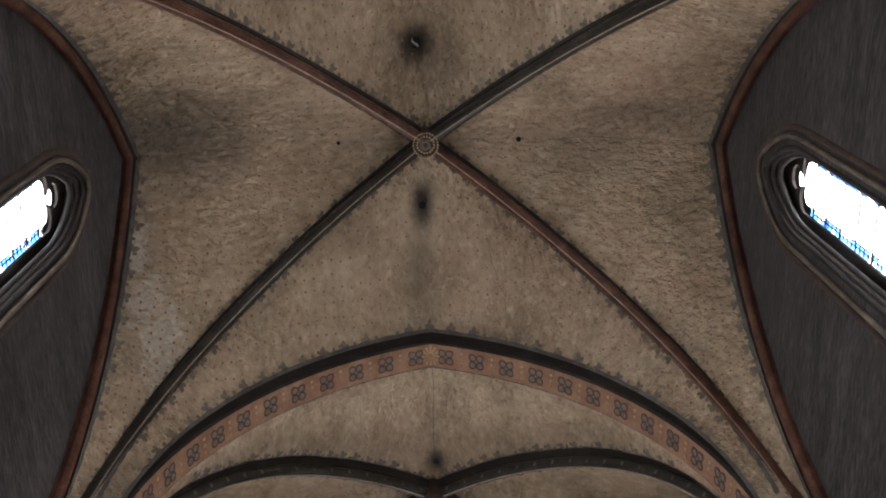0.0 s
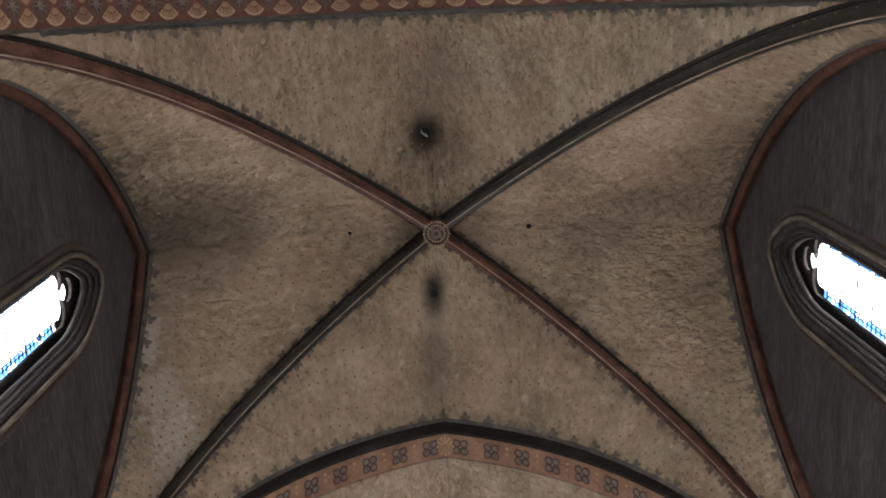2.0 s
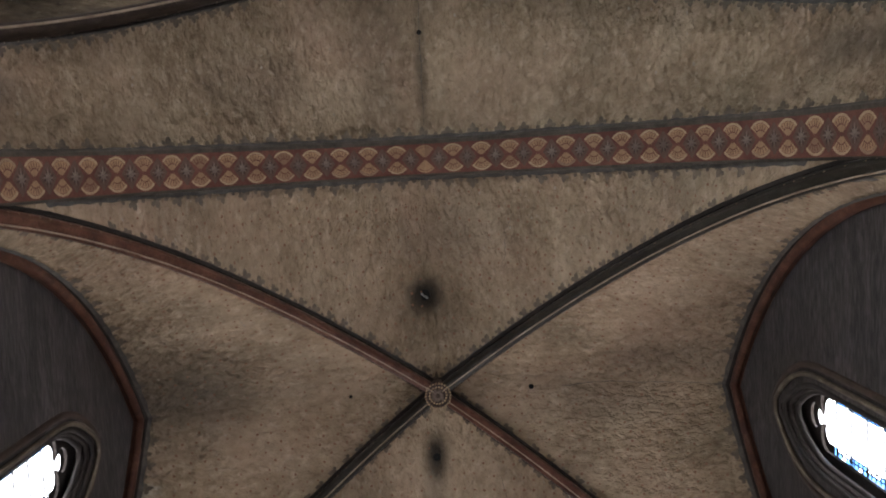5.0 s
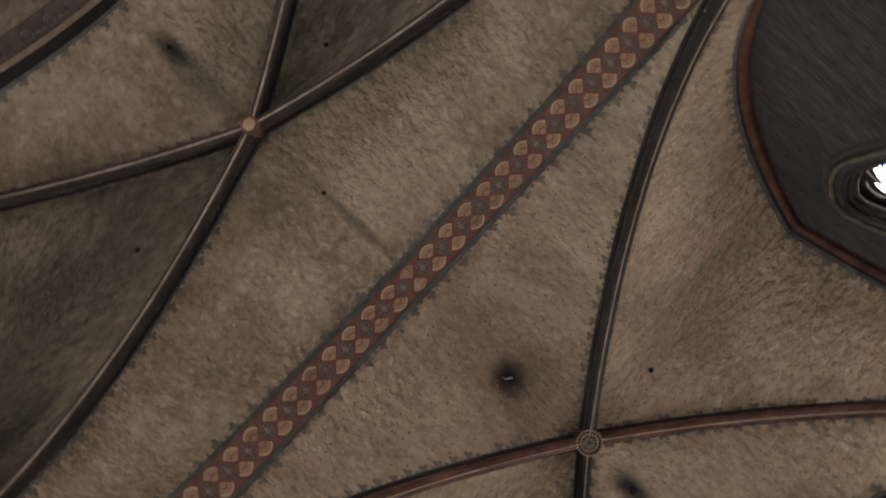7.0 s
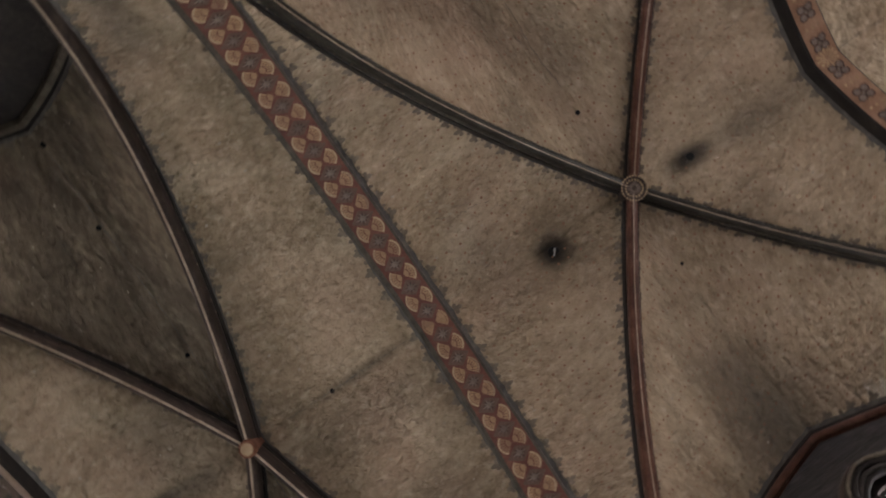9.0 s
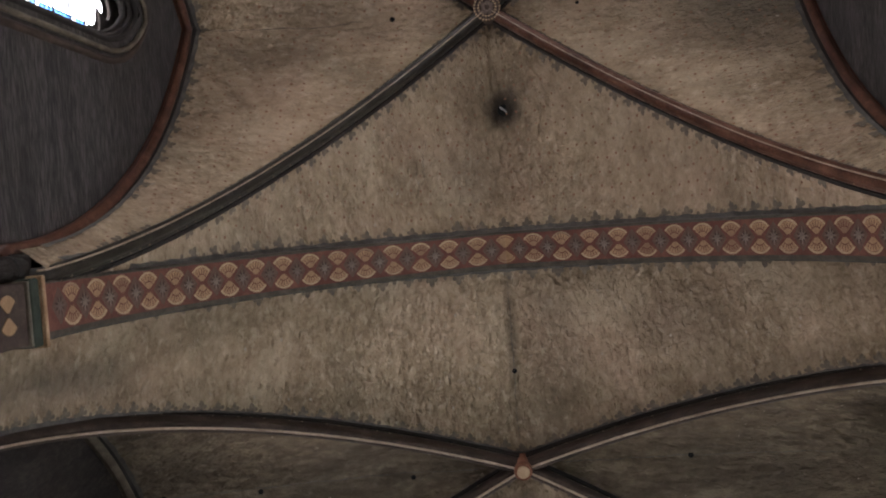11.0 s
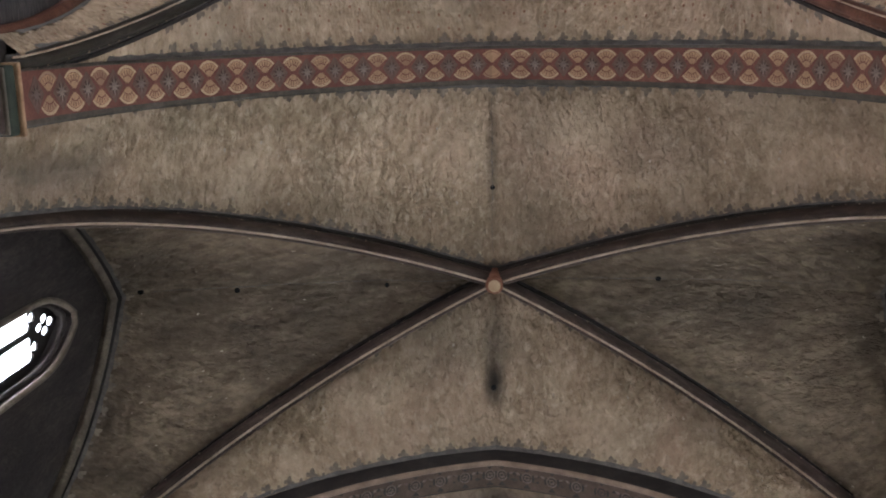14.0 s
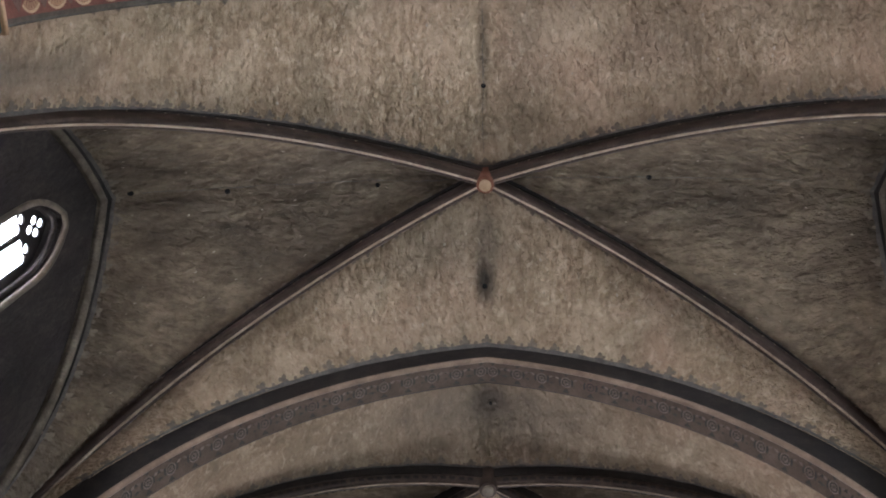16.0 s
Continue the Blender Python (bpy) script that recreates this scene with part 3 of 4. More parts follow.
FAN = flat_mesh("gold_fan", [fan(0.022, 0.164, -50, 50, 0.004)], mat_gold)
RIM = flat_mesh("fan_rim", [fan(0.171, 0.197, -51, 51, 0.004)], mat_rim)
COMB = [(r * math.sin(radians(a)), 0.004 + r * math.cos(radians(a))) for c in (-36, -18, 0, 18, 36) for r, a in ((0.098, c - 8), (0.098, c - 2.4), (0.15, c - 2), (0.15, c + 2), (0.098, c + 2.4), (0.098, c + 8))]
FAN_LINE = flat_mesh("fan_line", [COMB + [(0.088 * math.sin(a), 0.004 + 0.088 * math.cos(a)) for a in np.linspace(radians(44), radians(-44), 9)]], mat_crimson, 0.004)
HALF_FAN = [flat_mesh("gold_fan", [fan(0.022, 0.164, a, b, 0.004), fan(0.172, 0.197, a, b, 0.004)], mat_gold) for a, b in ((1, 48), (-48, -1))]
DIAMOND = flat_mesh("mauve_diamond", [[(0.142, 0), (0.01, 0.168), (-0.01, 0.168), (-0.142, 0), (-0.01, -0.168), (0.01, -0.168)]], mat_maroon, 0.0015)


def petal(a, r0, r1, w):
    """A leaf shape that points away from the middle."""
    c, d = math.cos(a), math.sin(a)
    return [(c * r - d * e, d * r + c * e) for r, e in ((r0, 0), ((r0 + r1) / 2, w), (r1, 0), ((r0 + r1) / 2, -w))]


FLOWER = flat_mesh("grey_flower", [[(r * math.cos(k * math.pi / 8), r * math.sin(k * math.pi / 8)) for k, r in enumerate((0.105, 0.036, 0.07, 0.036) * 4)]], mat_petal, 0.004)
SPECKS = flat_mesh("dark_star", [star(8, 0.035, 0.1, math.pi / 8)], mat_umber, 0.0035)
for half in T1:
    for s, m in stations(half, 0.45, 0.0):
        for fl in (0, 1):
            if s == 0:
                stamp(HALF_FAN[fl], "gold_fan", arch_1, m @ pose(0, 0, 0, 0, 0, 180 * fl))
                continue
            turn = m @ pose(0, 0, 0, 0, 0, 180 * fl)
            f = stamp(FAN, "gold_fan", arch_1, turn)
            stamp(FAN_LINE, "fan_line", f, Matrix.Identity(4))
            stamp(RIM, "fan_rim", f, Matrix.Identity(4))
    for s, m in stations(half, 0.45, 0.225):
        d = stamp(DIAMOND, "mauve_diamond", arch_1, m)
        stamp(FLOWER, "grey_flower", d, Matrix.Identity(4))
        stamp(SPECKS, "dark_star", d, Matrix.Identity(4))

def ringlet(r0, r1, cx, cy):
    o = [(cx + r1 * math.cos(a), cy + r1 * math.sin(a)) for a in np.linspace(0.15, 2 * math.pi - 0.15, 14)]
    return o + [(cx + r0 * math.cos(a), cy + r0 * math.sin(a)) for a in np.linspace(2 * math.pi - 0.15, 0.15, 14)]

ROUNDEL = flat_mesh("plum_roundel", [[((0.135 - 0.03 * math.cos(4 * q)) * math.cos(q), (0.135 - 0.03 * math.cos(4 * q)) * math.sin(q)) for q in np.linspace(0, 2 * math.pi, 32, endpoint=False)]], mat_plum, 0.002)
QUATREFOIL = flat_mesh("dark_quatrefoil", [ringlet(0.05, 0.066, 0.062 * a, 0.062 * b) for a, b in ((1, 1), (1, -1), (-1, 1), (-1, -1))], mat_umber, 0.0045)
QUATRE_CORE = flat_mesh("grey_petal", [[(0.062 * a + 0.046 * math.cos(q), 0.062 * b + 0.046 * math.sin(q)) for q in np.linspace(0, 2 * math.pi, 10, endpoint=False)] for a, b in ((1, 1), (1, -1), (-1, 1), (-1, -1))] + ring_of(1, 0.0, 0.026, 8), mat_mauve, 0.004)
EDGE_LEAVES = [flat_mesh("ochre_leaf", [[(x, y + c) for x, y in ((-0.03, 0), (0, 0.03), (0.03, 0), (0, -0.03))]], mat_gold, 0.004) for c in (-0.1, 0.0, 0.1)]
CROWN_FAN = flat_mesh("ochre_crown_fan", [fan(0.03, 0.17, a - 9, a + 9, 0.0) for a in range(0, 360, 30)], mat_gold, 0.005)
for half in T0:
    for s, m in stations(half, 0.52, 0.255):
        d = stamp(ROUNDEL, "plum_roundel", arch_0, m)
        stamp(QUATRE_CORE, "grey_petal", d, Matrix.Identity(4))
        stamp(QUATREFOIL, "dark_quatrefoil", d, Matrix.Identity(4))
    for s, m in stations(half, 0.52, 0.0):
        for me in EDGE_LEAVES if s > 0 else [CROWN_FAN]:
            stamp(me, "ochre_leaf" if s > 0 else "ochre_crown_fan", arch_0, m)
FOIL_RING = flat_mesh("grey_roundel", [ringlet(0.07, 0.088, 0, 0), *[petal(a, 0.012, 0.055, 0.014) for a in np.linspace(0.4, 0.4 + 2 * math.pi, 6, endpoint=False)], petal(0.35, 0.11, 0.2, 0.02), petal(math.pi - 0.35, 0.11, 0.2, 0.02)], mat_mauve, 0.0045)
FOIL = flat_mesh("slate_foliage", [ringlet(0.05, 0.072, 0, 0), star(4, 0.02, 0.06), fan(0.08, 0.12, 60, 120, 0), fan(0.08, 0.12, 240, 300, 0), [(0.13, 0.05), (0.2, 0.08), (0.27, 0.05), (0.2, 0.03)], [(0.13, -0.05), (0.2, -0.03), (0.27, -0.05), (0.2, -0.08)], [(0.0, 0.1), (0.06, 0.17), (-0.06, 0.17)], [(0.0, -0.1), (-0.06, -0.17), (0.06, -0.17)]], mat_foil)
for half in T2:
    for s, m in stations(half, 0.4, 0.1):
        stamp(FOIL_RING, "grey_roundel", stamp(FOIL, "slate_foliage", arch_2, m), Matrix.Identity(4))


# ---- painted borders of the webs: grey line, trefoil leaves, red dots ----
def web_details():
    lv, lf, dv, df, bv, bf = [], [], [], [], [], []

    def poly(v, f, c, ax, ay, pts):
        k = len(v)
        v.extend(c + ax * x + ay * y for x, y in pts)
        f.append(tuple(range(k, k + len(pts))))

    trefoil = [(-0.02, 0), (-0.03, 0.035), (-0.075, 0.02), (-0.1, 0.055), (-0.08, 0.095), (-0.042, 0.088), (-0.04, 0.13), (0, 0.175), (0.04, 0.13), (0.042, 0.088), (0.08, 0.095), (0.1, 0.055), (0.075, 0.02), (0.03, 0.035), (0.02, 0)]
    bud = [(-0.016, 0), (-0.036, 0.03), (-0.026, 0.06), (0, 0.078), (0.026, 0.06), (0.036, 0.03), (0.016, 0)]
    disc = [(0.019 * math.cos(a), 0.019 * math.sin(a)) for a in np.linspace(0, 2 * math.pi, 7, endpoint=False)]

    def on_web(rb, ed, i, q, sag, side, step=0.05):
        """A place on the plaster, its two directions and the way down from it."""
        p0, p1, p2 = at_web(rb, ed, i, q, sag, side), at_web(rb, ed, i, q + step, sag, side), at_web(rb, ed, i + 0.3, q, sag, side)
        ay = (p1 - p0) / np.linalg.norm(p1 - p0)
        ax = (p2 - p0) - ay * ((p2 - p0) @ ay)
        ax /= np.linalg.norm(ax)
        nn = np.cross(ax, ay)
        return p0, ax, ay, nn if nn[2] < 0 else -nn

    for rb, ed, sag, dots, side in WEBS:
        n = len(rb)
        for which in (0, 1):
            cur = rb if which == 0 else ed
            start = 0.12 if which == 0 else 0.04
            d = np.r_[0, np.cumsum(np.linalg.norm(np.diff(cur, axis=0), axis=1))]
            k = 0
            prev = None
            for s in np.arange(0.0, d[-1] - 0.3, 0.135 if which == 0 else 0.19):
                i = float(np.interp(s, d, np.arange(n)))
                span = np.linalg.norm(ed[int(i)] - rb[int(i)])
                if span < 0.3:
                    prev = None
                    continue
                w0 = start / span if which == 0 else 1 - start / span
                p0, ax, ay, dn = on_web(rb, ed, i, w0, sag, side, (0.1 if which == 0 else -0.1) / span)
                j = ax * random.uniform(-0.015, 0.015)
                if random.random() < 0.95 and span > 0.6 and s < d[-1] - (2.6 if side and which else 0.9):
                    poly(lv, lf, p0 + dn * 0.014 + j, ax * random.uniform(0.8, 1.05), ay * random.uniform(0.75, 1.05), trefoil if k % 2 == 0 else bud)
                k += 1
                a0, a1 = p0 - ay * 0.045 + dn * 0.016, p0 + ay * (0.012 + 0.02 * (k % 2)) + dn * 0.016
                c = len(bv)
                bv.extend((a0, a1))
                if prev is not None:
                    bf.append((prev, prev + 1, c + 1, c))
                prev = c
        if dots:
            d = np.r_[0, np.cumsum(np.linalg.norm(np.diff((rb + ed) / 2, axis=0), axis=1))]
            for row, s in enumerate(np.arange(0.2, d[-1] - 0.6, 0.17)):
                i = float(np.interp(s, d, np.arange(n)))
                span = np.linalg.norm(ed[int(i)] - rb[int(i)])
                for q in np.arange(0.34 + 0.11 * (row % 2), span - 0.24, 0.22):
                    if random.random() < 0.8:
                        q += random.uniform(-0.03, 0.03)
                        p, ax, ay, dn = on_web(rb, ed, i, q / span, sag, side)
                        r = random.uniform(0.75, 1.2)
                        poly(dv, df, p + dn * 0.014, ax * r, ay * r, disc)
    for nm, v, f, m, lab in (("border_leaves", lv, lf, mat_leaf, "grey painted trefoil leaves along the vault ribs"), ("border_line", bv, bf, mat_border, "grey painted line along the vault ribs"), ("red_dots", dv, df, mat_dot, "small faded red dots painted over the vault")):
        tagged(mesh_object(nm, v, f, m, None, "", smooth=False), lab, "painted ornament", "", "stuff")


web_details()


# ---- walls with windows ----
def lancet(yc, half, z0, zs, za, n=14):
    """Outline of a pointed opening, from its foot up and over: (y, z)."""
    s, z = arch(half, zs, za, 1.0, n)
    left = [(yc - a, b) for a, b in zip(s[::-1], z[::-1])]
    right = [(yc + a, b) for a, b in zip(s, z)][1:]
    return [(yc - half, z0)] + left + right + [(yc + half, z0)]


def plate(name, x0, x1, outer, holes, material, parent=None, label=""):
    """A slab between two planes of x, of any outline, with openings right through."""
    bm = bmesh.new()
    rings = []
    for x in (x0, x1):
        loops, es = [], []
        for loop in (outer, *holes):
            vs = [bm.verts.new((x, y, z)) for y, z in loop]
            es += [bm.edges.new((vs[i], vs[(i + 1) % len(vs)])) for i in range(len(vs))]
            loops.append(vs)
        bmesh.ops.triangle_fill(bm, use_beauty=True, edges=es)
        rings.append(loops)
    for a, b in zip(*rings):
        for i in range(len(a)):
            j = (i + 1) % len(a)
            bm.faces.new((a[i], a[j], b[j], b[i]))
    bmesh.ops.recalc_face_normals(bm, faces=bm.faces[:])
    return part(name, bm, material, parent, label)


def rect(y0, y1, z0, z1):
    return [(y0, z0), (y0, z1), (y1, z1), (y1, z0)]


def side_wall(name, x, sx, y0, y1, opening, material, label):
    w = plate(name, x, x + sx * 0.3, rect(y0, y1, 0, 17.6), [opening], material)
    return tagged(w, label, "wall", "", "structure")


def round_path(outline, x):
    return resample([(x, y, z) for y, z in outline], 72)


def order(name, x, outline, r, material, parent, label="", flat=0.0):
    path = round_path(outline, x)
    prof = [(r * math.cos(a) + flat, r * math.sin(a)) for a in np.linspace(0, 2 * math.pi, 10, endpoint=False)]
    return moulding(name, path, np.array([1.0, 0, 0]), prof, material, parent, label, smooth=True)


def trefoil_head(yc, half, z0, zs):
    """Light with a cusped trefoil head."""
    pts = [(yc - half, z0), (yc - half, zs)]
    def lobe(cy, cz, r, a0, a1, k=9):
        return [(cy + r * math.cos(radians(a)), cz + r * math.sin(radians(a))) for a in np.linspace(a0, a1, k)]
    pts += lobe(yc - half * 0.52, zs + half * 0.25, half * 0.5, 200, 40)
    pts += lobe(yc, zs + half * 1.2, half * 0.42, 225, -45)
    pts += lobe(yc + half * 0.52, zs + half * 0.25, half * 0.5, 140, -20)
    return pts + [(yc + half, zs), (yc + half, z0)]


def circle(cy, cz, r, n=14):
    return [(cy + r * math.cos(a), cz + r * math.sin(a)) for a in np.linspace(0, 2 * math.pi, n, endpoint=False)]


def pane(name, x, loop, material, parent, thick=0.008):
    ob = plate(name, x, x + thick, loop, [], material, parent)
    ob.visible_shadow = False
    return ob


def window_nave(x, sx, yc, name, zsill=5.0, zs=13.1, za=14.47):
    """Single light in stepped dark orders with a pale hood and blue-bordered glass."""
    w = tagged(new(name), "tall pointed window, pale hood, dark stepped jambs, bright glass edged with blue panes", "window", "", "structure")
    wide = 0.08 if sx > 0 else 0.0
    order("hood_mould", x - sx * 0.03, lancet(yc, 0.59 + wide, zsill, zs, za + wide * 1.5), 0.032, mat_hood, w, "weathered pale stone hood moulding")
    order("outer_band", x - sx * 0.012, lancet(yc, 0.7 + wide, zsill, zs, za + 0.12 + wide * 1.5), 0.05, mat_brown_rib, w, "brown painted band around the hood", 0.03 * sx)
    for k, (h, d) in enumerate(((0.53, 0.03), (0.49, 0.08), (0.45, 0.13))):
        order("jamb_roll", x + sx * d, lancet(yc, h, zsill, zs, za - 0.08 - 0.08 * k), 0.04, mat_wall_b if k == 1 else mat_black, w, "dark moulded jamb")
    gx = x + sx * 0.26
    hole = trefoil_head(yc, 0.375, zsill + 0.1, zs + 0.36)
    plate("tracery", gx, gx + sx * 0.035, lancet(yc, 0.56, zsill, zs, za - 0.05), [hole], mat_wall_b, w, "dark stone tracery")
    gx += sx * 0.04
    pane("glass_pane", gx, trefoil_head(yc, 0.27, zsill + 0.1, zs + 0.38), mat_glass, w)
    for k in range(14):
        z = 8.3 + 0.42 * k
        if z < zs + 0.3:
            box("saddle_bar", min(gx, gx - sx * 0.016), max(gx, gx - sx * 0.016), yc - 0.37, yc + 0.37, z, z + 0.014, mat_lead, w)
    for s in (-1, 1):
        z = 8.2
        while z < zs + 0.3:
            for near, far in ((0.277, 0.322), (0.327, 0.372)):
                y0, y1 = sorted((yc + s * near, yc + s * far))
                pane("border_pane", gx, rect(y0, y1, z, z + 0.1), mat_blue_glass if random.random() < 0.7 else mat_glass, w)
            y0, y1 = sorted((yc + s * 0.277, yc + s * 0.372))
            box("lead_bar", min(gx, gx + sx * 0.014), max(gx, gx + sx * 0.014), y0, y1, z + 0.1, z + 0.113, mat_lead, w)
            z += 0.112
        for c in (0.274, 0.3245):
            box("lead_came", min(gx, gx + sx * 0.015), max(gx, gx + sx * 0.015), yc + s * c - 0.006, yc + s * c + 0.006, zsill + 0.1, zs + 0.25, mat_lead, w)
    return w


def window_choir(x, sx, yc, name, zsill=6.0, zs=13.8, za=15.02):
    """Two lights and a quatrefoil."""
    w = tagged(new(name), "pointed window of two lights under a quatrefoil, blackened jambs", "window", "", "structure")
    order("hood_mould", x - sx * 0.02, lancet(yc, 0.5, zsill, zs, za), 0.045, mat_hood, w, "brown stone hood moulding")
    order("jamb_roll", x + sx * 0.1, lancet(yc, 0.45, zsill, zs, za - 0.1), 0.04, mat_wall_b, w)
    gx = x + sx * 0.26
    holes = [trefoil_head(yc - 0.205, 0.165, zsill + 0.1, zs + 0.26), trefoil_head(yc + 0.205, 0.165, zsill + 0.1, zs + 0.26)]
    zc = zs + 0.8
    holes += [[(y, zc + b * 0.165 + (z - zc) * 1.7) for y, z in circle(yc + a * 0.088, zc, 0.06)] for a, b in ((1, 0), (-1, 0), (0, 1), (0, -1))]
    plate("tracery", gx, gx + sx * 0.035, lancet(yc, 0.5, zsill, zs, za - 0.05), holes, mat_black, w, "blackened stone tracery")
    gx += sx * 0.012
    for h in holes:
        pane("glass_pane", gx, h, mat_glass, w)
    return w


for k, sx in enumerate((-1, 1)):
    side_wall(f"wall_nave_{k + 1}", sx * (WA + 0.17), sx, 0.2, Y0, lancet(3.52, 0.56, 5.0, 13.1, 14.42), mat_wall, "grey painted masonry wall with horizontal tooling streaks")
    side_wall(f"wall_west_{k + 1}", sx * (WA + 0.1), sx, Y0, 30.4, lancet(9.75, 0.56, 5.0, 13.1, 14.42), mat_wall, "grey painted masonry wall, further bay")
    side_wall(f"wall_choir_{k + 1}", sx * (WB + 0.18), sx, Y2, -0.2, lancet(-3.3, 0.5, 6.0, 13.8, 14.98), mat_wall_b, "blackened masonry wall")
    side_wall(f"wall_apse_{k + 1}", sx * (WB + 0.1), sx, -19.0, Y2, lancet(-9.0, 0.5, 6.0, 13.0, 14.2), mat_wall_b, "blackened masonry wall of the apse")
    window_nave(sx * (WA + 0.17), sx, 3.52, f"window_{k + 1}")
    # unseen west bay window, repeated from the nave to admit light
    window_nave(sx * (WA + 0.1), sx, 9.75, f"window_{k + 3}")
    window_choir(sx * (WB + 0.18), sx, -3.3, f"window_{k + 5}")
    # unseen apse window, repeated from the choir to admit light
    window_choir(sx * (WB + 0.1), sx, -9.0, f"window_{k + 7}", 6.0, 13.0, 14.2)
# unseen closure beyond the outer bays, added with openings for the end lamps
tagged(plate("wall_west_end", 0, 0.6, rect(-6.6, 6.6, 0, 17.6), [lancet(0, 1.6, 4.5, 9.5, 12.5)], mat_wall), "unseen grey end wall with a tall opening added for light", "wall", "", "structure").matrix_world = pose(0, 29.8, 0, 0, 0, 90)
tagged(plate("wall_apse_end", 0, 0.6, rect(-6.6, 6.6, 0, 17.6), [lancet(0, 1.6, 4.5, 9.5, 12.5)], mat_wall_b), "unseen dark end wall of the apse with a tall opening added for light", "wall", "", "structure").matrix_world = pose(0, -18.4, 0, 0, 0, 90)
tagged(box("floor", -7, 7, -19.1, 30.5, -0.2, 0, mat_stone), "worn limestone floor", "floor", "", "structure")
tagged(box("ceiling", -7, 7, -19.1, 30.5, 17.6, 17.9, mat_stone), "rough stone roof above the vault", "ceiling", "", "structure")
tagged(box("vault_west_end", -4.2, 4.2, 12.6, 29.9, 16.2, 16.5, mat_web_z), "unseen plain limewashed ceiling added over the west end", "ceiling", "", "structure")

tagged(box("vault_apse_end", -5.6, 5.6, -18.5, -11.8, 16.2, 16.5, mat_web_c), "unseen plain limewashed ceiling added over the apse end", "ceiling", "", "structure")


# ---- responds with capitals ----
def respond(x, sx, y, top, half, label, wall):
    r = thing("respond_pier", label, "pier", "wall piers")
    x0, x1 = sorted((x, wall))
    box("shaft", x0, x1, y - half, y + half, 0, top - 0.22, mat_umber, r, "dark maroon shaft painted with gold fans", 0.02)
    a, b = sorted((x - sx * 0.06, wall))
    box("abacus", a, b, y - half - 0.05, y + half + 0.05, top - 0.06, top + 0.0, mat_gold, r, "gilded abacus", 0.015)
    # capital and gilded necking use darkened colours that hold their shade
    a, b = sorted((x - sx * 0.035, wall))
    box("capital", a, b, y - half - 0.03, y + half + 0.03, top - 0.24, top - 0.07, mat_green, r, "green painted capital", 0.025)
    a, b = sorted((x - sx * 0.03, wall))
    box("necking", a, b, y - half - 0.015, y + half + 0.015, top - 0.28, top - 0.24, mat_hood, r, "gilded necking", 0.012)
    return r


for sx in (-1, 1):
    p = respond(sx * 4.03, sx, Y1 - 0.02, ZS, HALF_1 + 0.02, "dark maroon painted wall pier with green and gilded capital", sx * 5.8)
    for k in range(14):
        for fl in (0, 1):
            m = Matrix.Translation((sx * 4.023, Y1, ZS - 0.6 - 0.45 * k)) @ pose(0, 0, 0, 0, 90, 0) @ pose(0, 0, 0, 0, 0, 180 * fl)
            stamp(FAN, "gold_fan", p, m)
    respond(sx * 3.699, sx, Y0, ZS, HALF, "dark maroon painted wall pier with gilded capital", sx * (WA + 0.12))
    respond(sx * 5.092, sx, Y2, 8.4, HALF, "dark maroon painted wall pier with gilded capital, choir", sx * (WB + 0.12))


def lathe(name, prof, material, parent, label="", n=28, at=None):
    v, f = [], []
    for r, z in prof:
        v += [(r * math.cos(2 * math.pi * i / n), r * math.sin(2 * math.pi * i / n), z) for i in range(n)]
    for k in range(len(prof) - 1):
        f += [(k * n + i, k * n + (i + 1) % n, (k + 1) * n + (i + 1) % n, (k + 1) * n + i) for i in range(n)]
    f += [tuple(range(n))[::-1], tuple((len(prof) - 1) * n + i for i in range(n))]
    return mesh_object(name, v, f, material, parent, label, smooth=False, at=at)


def colonnette(x, y, top, label):
    """A slender round shaft that carries a diagonal rib, with a small moulded capital."""
    c = thing("colonnette", label, "shaft", "rib shafts")
    c.location = (x, y, 0)
    lathe("shaft", [(0.11, 0.0), (0.11, 0.25), (0.075, 0.3), (0.07, top - 0.42)], mat_wall_b, c, n=16)
    lathe("capital", [(0.07, top - 0.42), (0.085, top - 0.4), (0.075, top - 0.36), (0.1, top - 0.16), (0.12, top - 0.12)], mat_wall_b, c, "blackened capital", 16)
    lathe("abacus", [(0.12, top - 0.12), (0.13, top - 0.1), (0.13, top - 0.02), (0.11, top + 0.12)], mat_black, c, "black abacus", 16)
    return c


# ---- bosses, hook, holes ----
def bead(r):
    bm = bmesh.new()
    bmesh.ops.create_icosphere(bm, subdivisions=1, radius=r)
    me = bpy.data.meshes.new("bead")
    bm.to_mesh(me)
    bm.free()
    return me


for sx in (-1, 1):
    for x, y in ((4.22, 0.42), (4.12, 6.58), (4.12, 7.5)):
        colonnette(sx * x, y, ZS - 0.1, "slender dark round shaft with a small capital under a rib")
        t = thing("springer_block", "dark stone springer where ribs gather above the capitals", "stone block", "springers")
        y0, y1 = (0.3, 0.55) if y < 1 else ((6.2, 6.78) if y < 7 else (7.18, 7.8))
        x0, x1 = sorted((sx * 4.18, sx * 4.48))
        box("block", x0, x1, y0, y1, ZS - 0.03, ZS + 0.22, mat_black, t, "", 0.03)

boss = thing("ceiling_boss", "round carved boss with two rings of gilded beads on crimson", "boss")
boss.location = BOSS_A
disc = lathe("disc", [(0.15, 0.45), (0.19, 0.3), (0.205, 0.06), (0.2, -0.02), (0.185, -0.05), (0.15, -0.05), (0.14, -0.03), (0.1, -0.03), (0.06, -0.045), (0.02, -0.05)], mat_brown_rib, boss, "dark crimson carved disc")
BEAD = bead(0.017)
BEAD.materials.append(mat_rim)
